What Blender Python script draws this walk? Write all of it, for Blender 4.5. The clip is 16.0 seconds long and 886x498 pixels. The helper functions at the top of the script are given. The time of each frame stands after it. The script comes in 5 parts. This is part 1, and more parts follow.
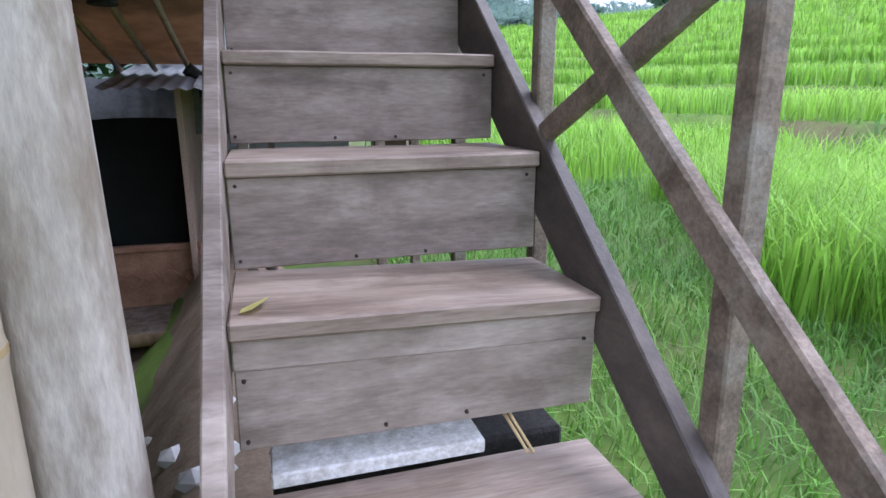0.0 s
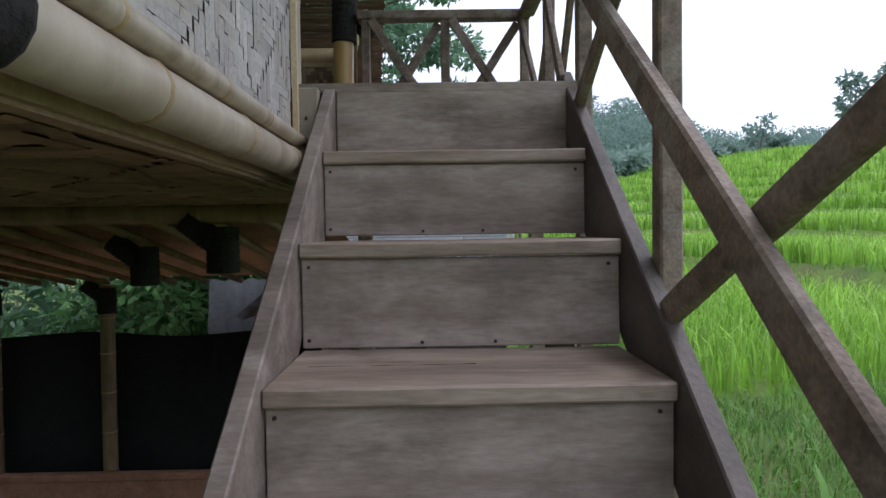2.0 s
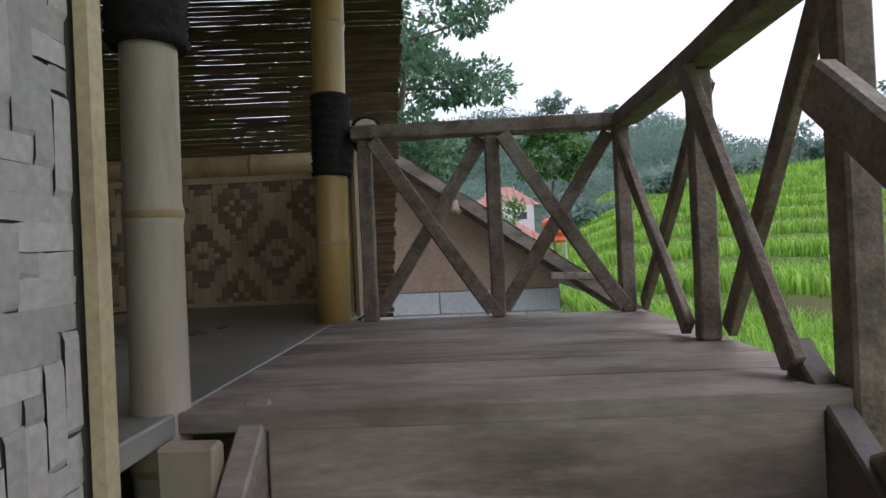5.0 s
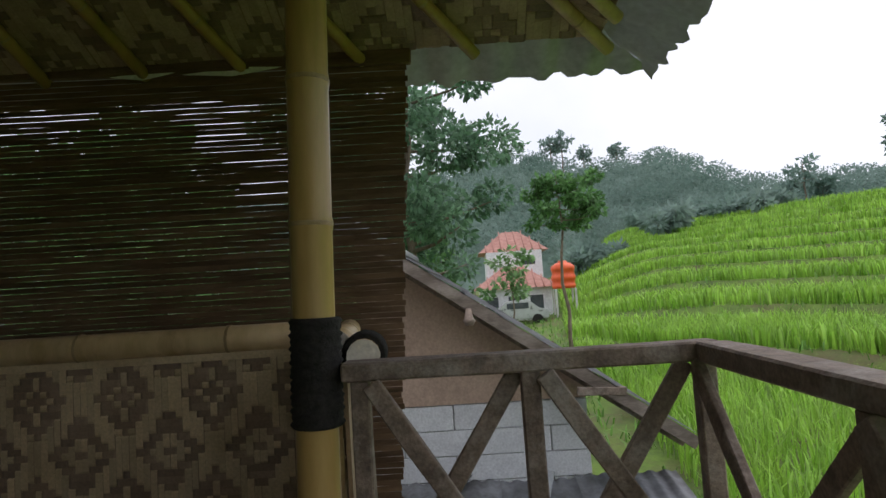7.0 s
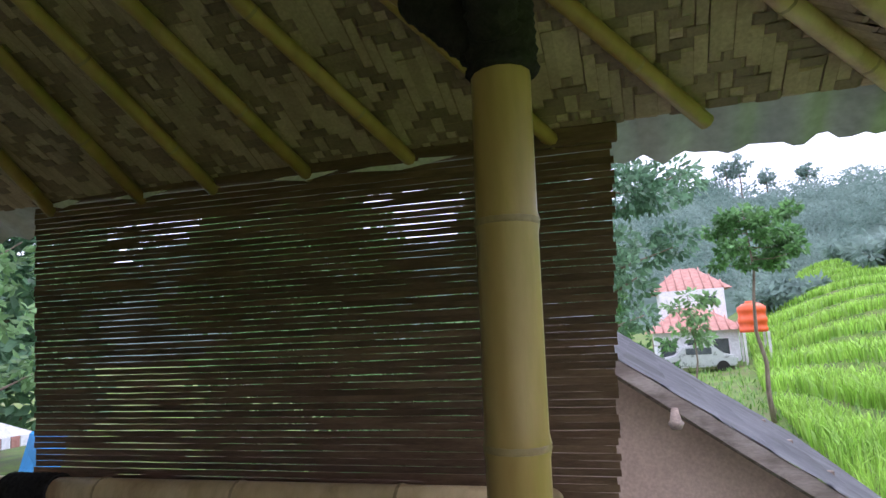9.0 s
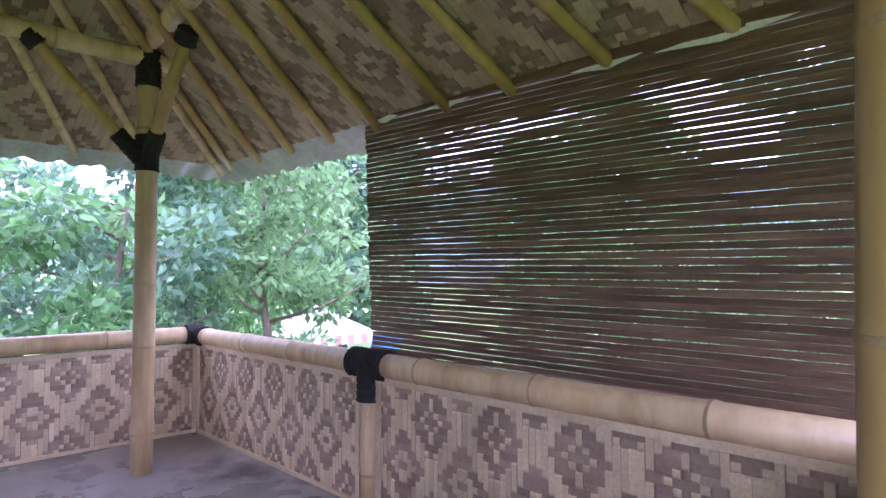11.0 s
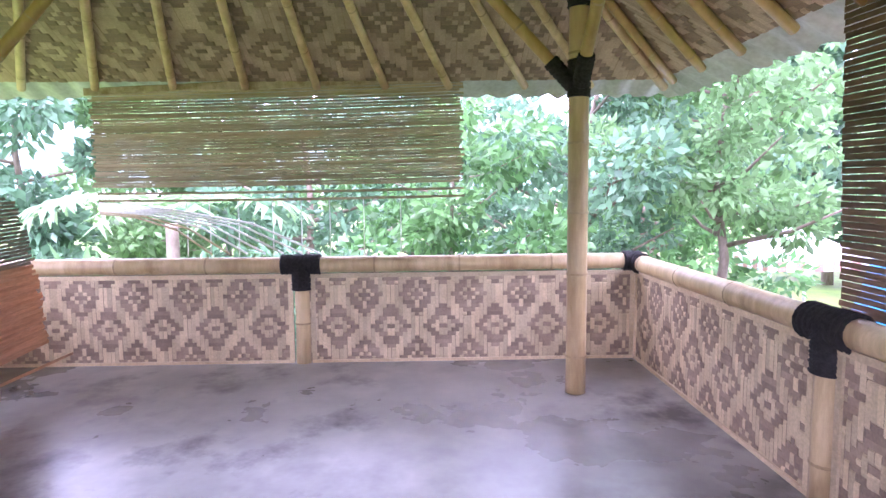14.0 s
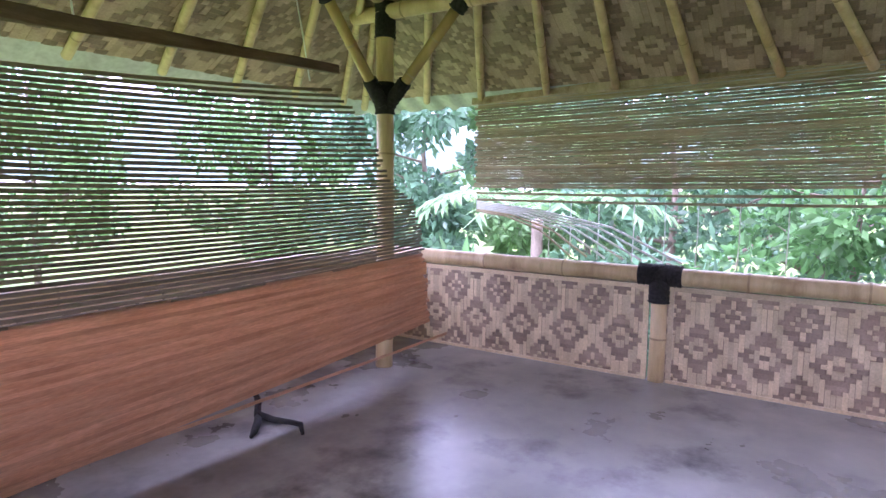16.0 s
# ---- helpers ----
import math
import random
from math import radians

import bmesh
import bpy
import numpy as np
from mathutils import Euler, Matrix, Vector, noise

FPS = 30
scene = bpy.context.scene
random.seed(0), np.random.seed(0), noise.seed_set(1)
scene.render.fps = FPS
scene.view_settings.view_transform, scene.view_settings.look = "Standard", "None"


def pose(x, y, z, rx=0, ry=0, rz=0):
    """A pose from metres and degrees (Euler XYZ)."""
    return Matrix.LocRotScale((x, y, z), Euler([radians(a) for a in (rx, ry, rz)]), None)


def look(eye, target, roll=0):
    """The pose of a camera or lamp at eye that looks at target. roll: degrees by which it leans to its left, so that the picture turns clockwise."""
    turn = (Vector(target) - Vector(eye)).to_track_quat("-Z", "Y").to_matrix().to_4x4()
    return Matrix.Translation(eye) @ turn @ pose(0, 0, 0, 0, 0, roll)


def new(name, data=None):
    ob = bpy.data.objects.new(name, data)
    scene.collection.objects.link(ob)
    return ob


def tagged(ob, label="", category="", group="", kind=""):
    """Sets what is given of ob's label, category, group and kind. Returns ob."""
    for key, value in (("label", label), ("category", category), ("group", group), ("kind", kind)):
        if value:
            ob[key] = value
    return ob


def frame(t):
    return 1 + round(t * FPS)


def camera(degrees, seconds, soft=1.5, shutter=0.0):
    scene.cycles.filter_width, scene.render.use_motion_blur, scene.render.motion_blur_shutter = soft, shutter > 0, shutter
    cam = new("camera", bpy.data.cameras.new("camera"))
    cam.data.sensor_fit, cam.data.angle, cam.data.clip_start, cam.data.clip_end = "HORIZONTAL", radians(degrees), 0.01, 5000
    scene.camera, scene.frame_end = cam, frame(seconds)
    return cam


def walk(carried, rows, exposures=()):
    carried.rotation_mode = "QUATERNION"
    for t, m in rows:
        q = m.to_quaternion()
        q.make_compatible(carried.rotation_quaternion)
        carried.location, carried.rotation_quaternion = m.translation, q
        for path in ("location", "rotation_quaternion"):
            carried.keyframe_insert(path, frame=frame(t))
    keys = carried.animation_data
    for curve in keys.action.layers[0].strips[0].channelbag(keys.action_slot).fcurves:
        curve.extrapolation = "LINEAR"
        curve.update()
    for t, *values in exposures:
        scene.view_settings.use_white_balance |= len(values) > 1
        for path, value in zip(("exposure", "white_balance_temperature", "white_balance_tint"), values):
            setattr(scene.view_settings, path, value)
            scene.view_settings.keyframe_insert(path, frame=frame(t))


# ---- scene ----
cam = camera(73.2, 16.0)
METRES, EYE, TILT, LEAN, TURN = 5.2, 1.3, -12.0, 0.0, -16.0
PATH = [
    (0, (-0.31, 0.428, 1.335), (0.249, 2.286, 0.848), -0.2),
    (0.5, (-0.236, 0.73, 1.372), (0.212, 2.66, 1.098), -0.1),
    (1, (-0.13, 1.001, 1.633), (0.199, 2.967, 1.467), 0.8),
    (1.5, (-0.065, 1.243, 1.78), (0.13, 3.231, 1.69), -0.2),
    (2, (-0.068, 1.423, 2.022), (-0.038, 3.422, 1.964), -0.8),
    (2.5, (-0.07, 1.618, 2.063), (-0.155, 3.616, 2.069), -2.0),
    (3, (-0.084, 1.827, 2.257), (-0.156, 3.825, 2.283), -1.4),
    (3.5, (-0.109, 2.093, 2.461), (-0.158, 4.092, 2.461), -1.1),
    (4, (-0.099, 2.251, 2.611), (-0.149, 4.251, 2.613), -1.0),
    (4.2, (-0.098, 2.331, 2.63), (-0.151, 4.331, 2.633), -1.1),
    (6.3, (-0.115, 2.987, 3.145), (-0.192, 4.985, 3.172), -4.8),
    (6.5, (-0.118, 3.032, 3.220), (-0.192, 5.030, 3.262), -4.4),
    (7, (-0.122, 3.083, 3.316), (-0.205, 5.077, 3.455), -3.9),
    (7.5, (-0.139, 3.221, 3.368), (-0.294, 5.203, 3.591), -3.3),
    (8, (-0.150, 3.288, 3.538), (-0.392, 5.254, 3.811), -3.1),
    (8.5, (-0.182, 3.368, 3.572), (-0.569, 5.309, 3.858), -3.4),
    (9, (-0.304, 3.570, 3.687), (-0.903, 5.456, 3.978), -3.4),
    (9.5, (-0.345, 3.649, 3.859), (-1.084, 5.487, 4.134), -2.0),
    (9.8, (-0.381, 3.693, 3.874), (-1.275, 5.457, 4.169), -1.9),
    (10, (-0.396, 3.670, 3.858), (-1.461, 5.346, 4.094), -1.7),
    (10.2, (-0.391, 3.606, 3.786), (-1.563, 5.211, 4.014), -1.0),
    (12.3, (-0.399, 3.892, 3.493), (-2.122, 4.892, 3.314), -3.6),
    (12.5, (-0.406, 3.903, 3.484), (-2.173, 4.821, 3.295), -4.0),
    (13, (-0.468, 3.951, 3.517), (-2.345, 4.613, 3.327), -4.1),
    (13.5, (-0.531, 3.949, 3.553), (-2.491, 4.298, 3.364), -2.5),
    (14, (-0.597, 3.972, 3.662), (-2.587, 4.023, 3.475), -0.5),
    (14.5, (-0.621, 3.97, 3.705), (-2.606, 3.808, 3.523), 1.2),
    (15, (-0.683, 3.936, 3.704), (-2.631, 3.527, 3.508), 1.3),
    (15.5, (-0.728, 3.92, 3.712), (-2.602, 3.253, 3.505), 0.8),
    (16, (-0.774, 3.922, 3.71), (-2.46, 2.866, 3.507), 0.8),
]
walk(cam, [(t, look(eye, target, roll)) for t, eye, target, roll in PATH],
     exposures=[(0.0, 1.35, 5450, 22), (0.5, 0.25, 5550, 19), (1.0, 0.1, 5750, 16), (2.0, 0.6, 5850, 18), (4.0, 0.55, 5850, 20), (6.5, 0.25, 6400, 17), (8.2, 0.35, 6350, 20), (8.6, 0.6, 6250, 21),
                (9.0, 1.3, 5750, 30), (9.5, 2.1, 5300, 42), (10.2, 2.5, 5050, 52), (12.3, 3.4, 5450, 54), (14.5, 3.5, 5450, 53), (16.0, 3.05, 5300, 53)])

# ---- exposure and light ----
sky_world = bpy.data.worlds.new("overcast_sky")
scene.world = sky_world
sky_world.use_nodes = True
wn = sky_world.node_tree.nodes
wl = sky_world.node_tree.links
sky_tex = wn.new("ShaderNodeTexSky")
sky_tex.sky_type = "NISHITA"
sky_tex.sun_disc = False
sky_tex.sun_elevation = radians(58)
sky_tex.sun_rotation = radians(70)
cloud_noise = wn.new("ShaderNodeTexNoise")
cloud_noise.inputs["Scale"].default_value = 2.2
cloud_noise.inputs["Detail"].default_value = 5
cloud_ramp = wn.new("ShaderNodeValToRGB")
cloud_ramp.color_ramp.elements[0].color = (7.6, 8.1, 8.8, 1)
cloud_ramp.color_ramp.elements[1].color = (10.4, 10.6, 10.9, 1)
cloud_ramp.color_ramp.elements[0].position = 0.3
cloud_ramp.color_ramp.elements[1].position = 0.7
cloud_mix = wn.new("ShaderNodeMixRGB")
cloud_mix.inputs[0].default_value = 0.88
wl.new(cloud_noise.outputs["Fac"], cloud_ramp.inputs[0])
wl.new(sky_tex.outputs[0], cloud_mix.inputs[1])
wl.new(cloud_ramp.outputs[0], cloud_mix.inputs[2])
wl.new(cloud_mix.outputs[0], wn["Background"].inputs[0])
wn["Background"].inputs[1].default_value = 0.1

sun = new("sun", bpy.data.lights.new("sun", "SUN"))
sun.data.energy = 0.9
sun.data.angle = radians(25)
sun.data.color = (1.0, 0.97, 0.92)
sun.matrix_world = look((20, 8, 40), (0, 3, 0))

# ---- materials ----


def material(name, a, b, scale=8.0, stretch=(1, 1, 1), rough=0.8, bump=0.3, c=None, fine=60.0, metal=0.0, sub=0.0,
             vary=0.0, grit=0.16, trans=0.0, space="Object", soft=0.0, blot=None):
    """Two-scale noise between colours a, b (and stains c), with grain and relief."""
    m = bpy.data.materials.new(name)
    m.use_nodes = True
    n, l = m.node_tree.nodes, m.node_tree.links
    p = n["Principled BSDF"]
    tc = n.new("ShaderNodeTexCoord")
    mp = n.new("ShaderNodeMapping")
    mp.inputs["Scale"].default_value = stretch
    l.new(tc.outputs[space], mp.inputs[0])
    info = n.new("ShaderNodeObjectInfo")
    geo = n.new("ShaderNodeNewGeometry")
    shift = n.new("ShaderNodeVectorMath")
    shift.operation = "ADD"
    mul = n.new("ShaderNodeVectorMath")
    mul.operation = "SCALE"
    mul.inputs[0].default_value = (13.1, 7.7, 5.3)
    l.new(info.outputs["Random"], mul.inputs["Scale"])
    l.new(mp.outputs[0], shift.inputs[0])
    l.new(mul.outputs[0], shift.inputs[1])
    big = n.new("ShaderNodeTexNoise")
    big.inputs["Scale"].default_value = scale
    big.inputs["Detail"].default_value = 6
    big.inputs["Roughness"].default_value = 0.6
    l.new(shift.outputs[0], big.inputs["Vector"])
    small = n.new("ShaderNodeTexNoise")
    small.inputs["Scale"].default_value = fine
    small.inputs["Detail"].default_value = 4
    l.new(shift.outputs[0], small.inputs["Vector"])
    ramp = n.new("ShaderNodeValToRGB")
    ramp.color_ramp.elements[0].position, ramp.color_ramp.elements[1].position = 0.35, 0.65
    ramp.color_ramp.elements[0].color, ramp.color_ramp.elements[1].color = (*a, 1), (*b, 1)
    l.new(big.outputs["Fac"], ramp.inputs[0])
    out = ramp.outputs[0]
    if c:
        patch = n.new("ShaderNodeTexNoise")
        patch.inputs["Scale"].default_value = scale * 0.45
        patch.inputs["Detail"].default_value = 7
        patch.inputs["Roughness"].default_value = 0.7
        l.new(shift.outputs[0], patch.inputs["Vector"])
        pr = n.new("ShaderNodeValToRGB")
        pr.color_ramp.elements[0].position, pr.color_ramp.elements[1].position = 0.5 - soft, 0.68 + soft
        l.new(patch.outputs["Fac"], pr.inputs[0])
        mx = n.new("ShaderNodeMixRGB")
        mx.inputs[2].default_value = (*c, 1)
        l.new(pr.outputs[0], mx.inputs[0])
        l.new(out, mx.inputs[1])
        out = mx.outputs[0]
    if blot:
        bn = n.new("ShaderNodeTexNoise")
        bn.inputs["Scale"].default_value = blot[0]
        bn.inputs["Detail"].default_value = 8
        bn.inputs["Roughness"].default_value = 0.62
        off = n.new("ShaderNodeVectorMath")
        off.operation = "ADD"
        l.new(tc.outputs[space], off.inputs[0])
        l.new(mul.outputs[0], off.inputs[1])
        l.new(off.outputs[0], bn.inputs["Vector"])
        br = n.new("ShaderNodeMapRange")
        br.inputs["From Min"].default_value, br.inputs["From Max"].default_value = blot[2], blot[3]
        l.new(bn.outputs["Fac"], br.inputs["Value"])
        bmix = n.new("ShaderNodeMixRGB")
        bmix.inputs[2].default_value = (*blot[1], 1)
        l.new(br.outputs[0], bmix.inputs[0])
        l.new(out, bmix.inputs[1])
        out = bmix.outputs[0]
    grain = n.new("ShaderNodeMapRange")
    grain.inputs["To Min"].default_value, grain.inputs["To Max"].default_value = 1 - grit, 1 + grit
    grain.inputs["From Min"].default_value, grain.inputs["From Max"].default_value = 0.25, 0.75
    l.new(small.outputs["Fac"], grain.inputs["Value"])
    gm = n.new("ShaderNodeMixRGB")
    gm.blend_type = "MULTIPLY"
    gm.inputs[0].default_value = 1
    l.new(out, gm.inputs[1])
    l.new(grain.outputs[0], gm.inputs[2])
    out = gm.outputs[0]
    if vary:
        vr = n.new("ShaderNodeMapRange")
        vr.inputs["To Min"].default_value, vr.inputs["To Max"].default_value = 1 - vary, 1 + vary
        add = n.new("ShaderNodeMath")
        add.operation = "ADD"
        wrap = n.new("ShaderNodeMath")
        wrap.operation = "FRACT"
        l.new(geo.outputs["Random Per Island"], add.inputs[0])
        l.new(info.outputs["Random"], add.inputs[1])
        l.new(add.outputs[0], wrap.inputs[0])
        l.new(wrap.outputs[0], vr.inputs["Value"])
        vm = n.new("ShaderNodeMixRGB")
        vm.blend_type = "MULTIPLY"
        vm.inputs[0].default_value = 1
        l.new(out, vm.inputs[1])
        l.new(vr.outputs[0], vm.inputs[2])
        out = vm.outputs[0]
    l.new(out, p.inputs["Base Color"])
    rr = n.new("ShaderNodeMapRange")
    rr.inputs["To Min"].default_value, rr.inputs["To Max"].default_value = max(0.05, rough - 0.12), min(1, rough + 0.12)
    l.new(big.outputs["Fac"], rr.inputs["Value"])
    l.new(rr.outputs[0], p.inputs["Roughness"])
    p.inputs["Metallic"].default_value = metal
    if bump:
        hs = n.new("ShaderNodeMath")
        hs.operation = "MULTIPLY_ADD"
        hs.inputs[1].default_value = 0.5
        l.new(small.outputs["Fac"], hs.inputs[0])
        l.new(big.outputs["Fac"], hs.inputs[2])
        bp = n.new("ShaderNodeBump")
        bp.inputs["Strength"].default_value = bump
        bp.inputs["Distance"].default_value = 0.01
        l.new(hs.outputs[0], bp.inputs["Height"])
        l.new(bp.outputs[0], p.inputs["Normal"])
    if trans:
        tr = n.new("ShaderNodeBsdfTranslucent")
        l.new(out, tr.inputs["Color"])
        ms = n.new("ShaderNodeMixShader")
        ms.inputs[0].default_value = trans
        l.new(p.outputs[0], ms.inputs[1])
        l.new(tr.outputs[0], ms.inputs[2])
        l.new(ms.outputs[0], n["Material Output"].inputs[0])
    return m


M_PLANK = material("weathered_plank", (0.22, 0.172, 0.138), (0.41, 0.345, 0.295), 2.4, (1.0, 4.2, 4.2), 0.72, 0.3, c=(0.125, 0.096, 0.076), fine=26, grit=0.16, vary=0.14, blot=(5.0, (0.14, 0.107, 0.084), 0.5, 0.8))
M_TREAD = material("worn_tread", (0.25, 0.185, 0.14), (0.43, 0.345, 0.28), 2.4, (0.7, 5.5, 5.5), 0.6, 0.25, c=(0.14, 0.098, 0.074), fine=26, grit=0.18, blot=(4.0, (0.13, 0.085, 0.065), 0.52, 0.8))
M_RAIL = material("rail_timber", (0.14, 0.102, 0.076), (0.29, 0.222, 0.172), 5.0, (3, 3, 3), 0.7, 0.35, c=(0.33, 0.29, 0.245), fine=40, grit=0.22, blot=(9.0, (0.075, 0.057, 0.045), 0.56, 0.8))
# Damp dark timber, deepened further to hold the shadow on the right stringer.
M_STRINGER = material("damp_shaded_timber", (0.062, 0.05, 0.044), (0.15, 0.12, 0.102), 3.0, (3, 1.5, 3), 0.6, 0.3, c=(0.05, 0.042, 0.038), fine=35, grit=0.12)
M_BAMBOO = material("bamboo_pole", (0.52, 0.37, 0.17), (0.68, 0.52, 0.28), 3.0, (3, 3, 0.6), 0.38, 0.12, c=(0.38, 0.25, 0.11), fine=9, grit=0.07, vary=0.08)
# Dark copy of the bamboo; the shade under the hut is in its colour.
M_SHADEBAMBOO = material("shade_darkened_bamboo", (0.20, 0.14, 0.075), (0.31, 0.225, 0.125), 3.0, (3, 3, 0.6), 0.5, 0.2, c=(0.12, 0.08, 0.04), fine=9, grit=0.1, vary=0.1)
M_YELLOW = material("yellow_bamboo", (0.38, 0.245, 0.075), (0.50, 0.335, 0.12), 3.0, (3, 3, 0.6), 0.35, 0.12, c=(0.35, 0.27, 0.06), fine=9, grit=0.07, vary=0.08)
M_GREYBAMBOO = material("aged_bamboo", (0.42, 0.345, 0.25), (0.57, 0.49, 0.385), 3.0, (3, 3, 0.6), 0.5, 0.2, c=(0.27, 0.195, 0.12), fine=9, grit=0.07, vary=0.1)
M_NODE = material("bamboo_node", (0.33, 0.22, 0.10), (0.45, 0.33, 0.17), 10, rough=0.5)
M_CUT = material("bamboo_cut", (0.72, 0.66, 0.52), (0.82, 0.77, 0.66), 20, rough=0.8)
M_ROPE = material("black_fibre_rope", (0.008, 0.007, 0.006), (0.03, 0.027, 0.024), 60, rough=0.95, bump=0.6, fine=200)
M_LIGHT = material("light_bamboo_strip", (0.54, 0.415, 0.235), (0.68, 0.545, 0.335), 6, rough=0.55, vary=0.18, fine=90)
M_DARK = material("brown_bamboo_strip", (0.26, 0.18, 0.115), (0.37, 0.27, 0.18), 6, rough=0.6, vary=0.24, fine=90)
# Browner and darker than the wall strips: underfloor shade put into the colour.
M_UNDER = material("shade_dark_underfloor_strip", (0.18, 0.115, 0.064), (0.29, 0.19, 0.112), 6, rough=0.7, vary=0.4, fine=90)
M_BACK = material("weave_backing", (0.27, 0.19, 0.12), (0.36, 0.26, 0.17), 10, rough=0.9)
M_CLIGHT = material("roof_light_strip", (0.37, 0.27, 0.18), (0.48, 0.365, 0.255), 6, rough=0.6, vary=0.14, fine=90)
M_CDARK = material("roof_brown_strip", (0.20, 0.14, 0.095), (0.29, 0.21, 0.145), 6, rough=0.6, vary=0.18, fine=90)
M_WHITE = material("whitened_bamboo_strip", (0.44, 0.40, 0.375), (0.57, 0.53, 0.50), 5, rough=0.65, vary=0.17, c=(0.46, 0.38, 0.28), fine=90)
M_DARKGAP = material("weave_gap", (0.07, 0.06, 0.045), (0.13, 0.11, 0.085), 10, rough=0.9)
M_SLAT = material("blind_slat", (0.13, 0.072, 0.040), (0.23, 0.14, 0.082), 5.0, (0.6, 4, 4), 0.6, 0.2, c=(0.085, 0.05, 0.028), fine=60, vary=0.2, trans=0.12)
# South blind's upper slats: their dark, backlit look is put into the colour.
M_BACKLITSLAT = material("backlit_dark_blind_slat", (0.22, 0.165, 0.10), (0.34, 0.26, 0.165), 5.0, (0.6, 4, 4), 0.55, 0.2, c=(0.15, 0.10, 0.06), fine=60, vary=0.2, trans=0.15)
M_PALESLAT = material("pale_blind_slat", (0.42, 0.33, 0.21), (0.56, 0.46, 0.31), 5.0, (0.6, 4, 4), 0.55, 0.2, c=(0.30, 0.21, 0.11), fine=60, vary=0.2, trans=0.22)
# Its lower slats: the orange glow of light coming through is painted in.
M_LITSLAT = material("through_lit_blind_slat", (0.55, 0.32, 0.175), (0.70, 0.455, 0.27), 5.0, (0.6, 4, 4), 0.5, 0.2, c=(0.44, 0.245, 0.13), fine=60, vary=0.12, trans=0.5)
M_STRING = material("white_cord", (0.7, 0.7, 0.66), (0.8, 0.8, 0.78), 10, rough=0.8, bump=0)
M_FLOOR = material("smooth_grey_floor", (0.22, 0.212, 0.182), (0.41, 0.40, 0.345), 0.8, rough=0.29, bump=0.03, c=(0.11, 0.10, 0.085), fine=6, soft=0.02, blot=(1.7, (0.075, 0.068, 0.06), 0.53, 0.66))
M_TIN = material("galvanised_sheet", (0.42, 0.45, 0.465), (0.56, 0.59, 0.60), 3, rough=0.45, bump=0.1, c=(0.36, 0.37, 0.36), fine=30, metal=0.25)
M_ASBESTOS = material("grey_sheet_roof", (0.15, 0.155, 0.165), (0.26, 0.265, 0.275), 2, rough=0.8, c=(0.10, 0.10, 0.09), fine=25)
M_WETSHEET = material("wet_dark_sheet", (0.115, 0.12, 0.125), (0.25, 0.26, 0.27), 2.5, rough=0.5, c=(0.06, 0.06, 0.055), fine=25, blot=(3.0, (0.07, 0.068, 0.062), 0.5, 0.7))
M_PLASTER = material("pink_plaster", (0.46, 0.33, 0.25), (0.53, 0.39, 0.30), 2, rough=0.9, c=(0.40, 0.29, 0.22), fine=50)
M_BLOCK = material("white_block", (0.62, 0.64, 0.65), (0.74, 0.76, 0.77), 3, rough=0.9, fine=60, vary=0.06)
M_MORTAR = material("mortar", (0.33, 0.33, 0.33), (0.42, 0.42, 0.42), 8, rough=0.95)
M_LOG = material("weathered_log", (0.28, 0.235, 0.185), (0.47, 0.425, 0.37), 3.0, (4, 4, 1.2), 0.85, 0.6, c=(0.19, 0.145, 0.095), fine=25)
M_GROUND = material("field_ground", (0.07, 0.12, 0.018), (0.14, 0.23, 0.03), 0.9, rough=0.95, bump=0.6, c=(0.12, 0.10, 0.045), fine=12)
M_EARTH = material("bare_earth", (0.20, 0.14, 0.09), (0.34, 0.26, 0.18), 4, rough=0.95, bump=0.8, fine=40)
M_RICE = material("rice_blades", (0.23, 0.44, 0.05), (0.39, 0.63, 0.10), 0.5, rough=0.5, bump=0, vary=0.35, fine=3, trans=0.35)
M_GRASS = material("short_grass", (0.10, 0.25, 0.038), (0.20, 0.37, 0.065), 0.8, rough=0.55, bump=0, vary=0.4, fine=3, trans=0.3)
M_LEAF = material("green_leaf", (0.09, 0.21, 0.07), (0.175, 0.345, 0.12), 0.8, rough=0.36, bump=0, vary=0.45, fine=3, trans=0.5)
M_LEAF2 = material("bright_leaf", (0.16, 0.29, 0.11), (0.26, 0.43, 0.19), 0.8, rough=0.45, bump=0, vary=0.4, fine=3, trans=0.5)
M_LEAF3 = material("blue_green_leaf", (0.11, 0.22, 0.125), (0.21, 0.36, 0.215), 0.8, rough=0.33, bump=0, vary=0.4, fine=3, trans=0.5)
M_BARK = material("tree_bark", (0.16, 0.12, 0.085), (0.28, 0.22, 0.17), 6, (2, 2, 0.5), 0.9, 0.6, fine=40)
# Distance haze is mixed into this paler, bluer base colour of the woods.
M_HAZEWOODS = material("hazed_far_woods", (0.17, 0.265, 0.215), (0.27, 0.365, 0.315), 0.05, rough=1.0, bump=0, fine=0.4, vary=0.10, trans=0.5)
# Red kept dull: haze over the distant house is put into the colour.
M_REDTILE = material("red_roof_tile", (0.36, 0.165, 0.125), (0.48, 0.26, 0.21), 3, rough=0.8, fine=20)
M_WALLWHITE = material("white_paint", (0.70, 0.71, 0.72), (0.80, 0.81, 0.82), 1.5, rough=0.8, fine=12)
M_TANK = material("orange_plastic", (0.72, 0.09, 0.02), (0.85, 0.13, 0.03), 3, rough=0.4, bump=0)
M_DARKGLASS = material("dark_glazing", (0.05, 0.06, 0.07), (0.09, 0.10, 0.11), 3, rough=0.15, bump=0)
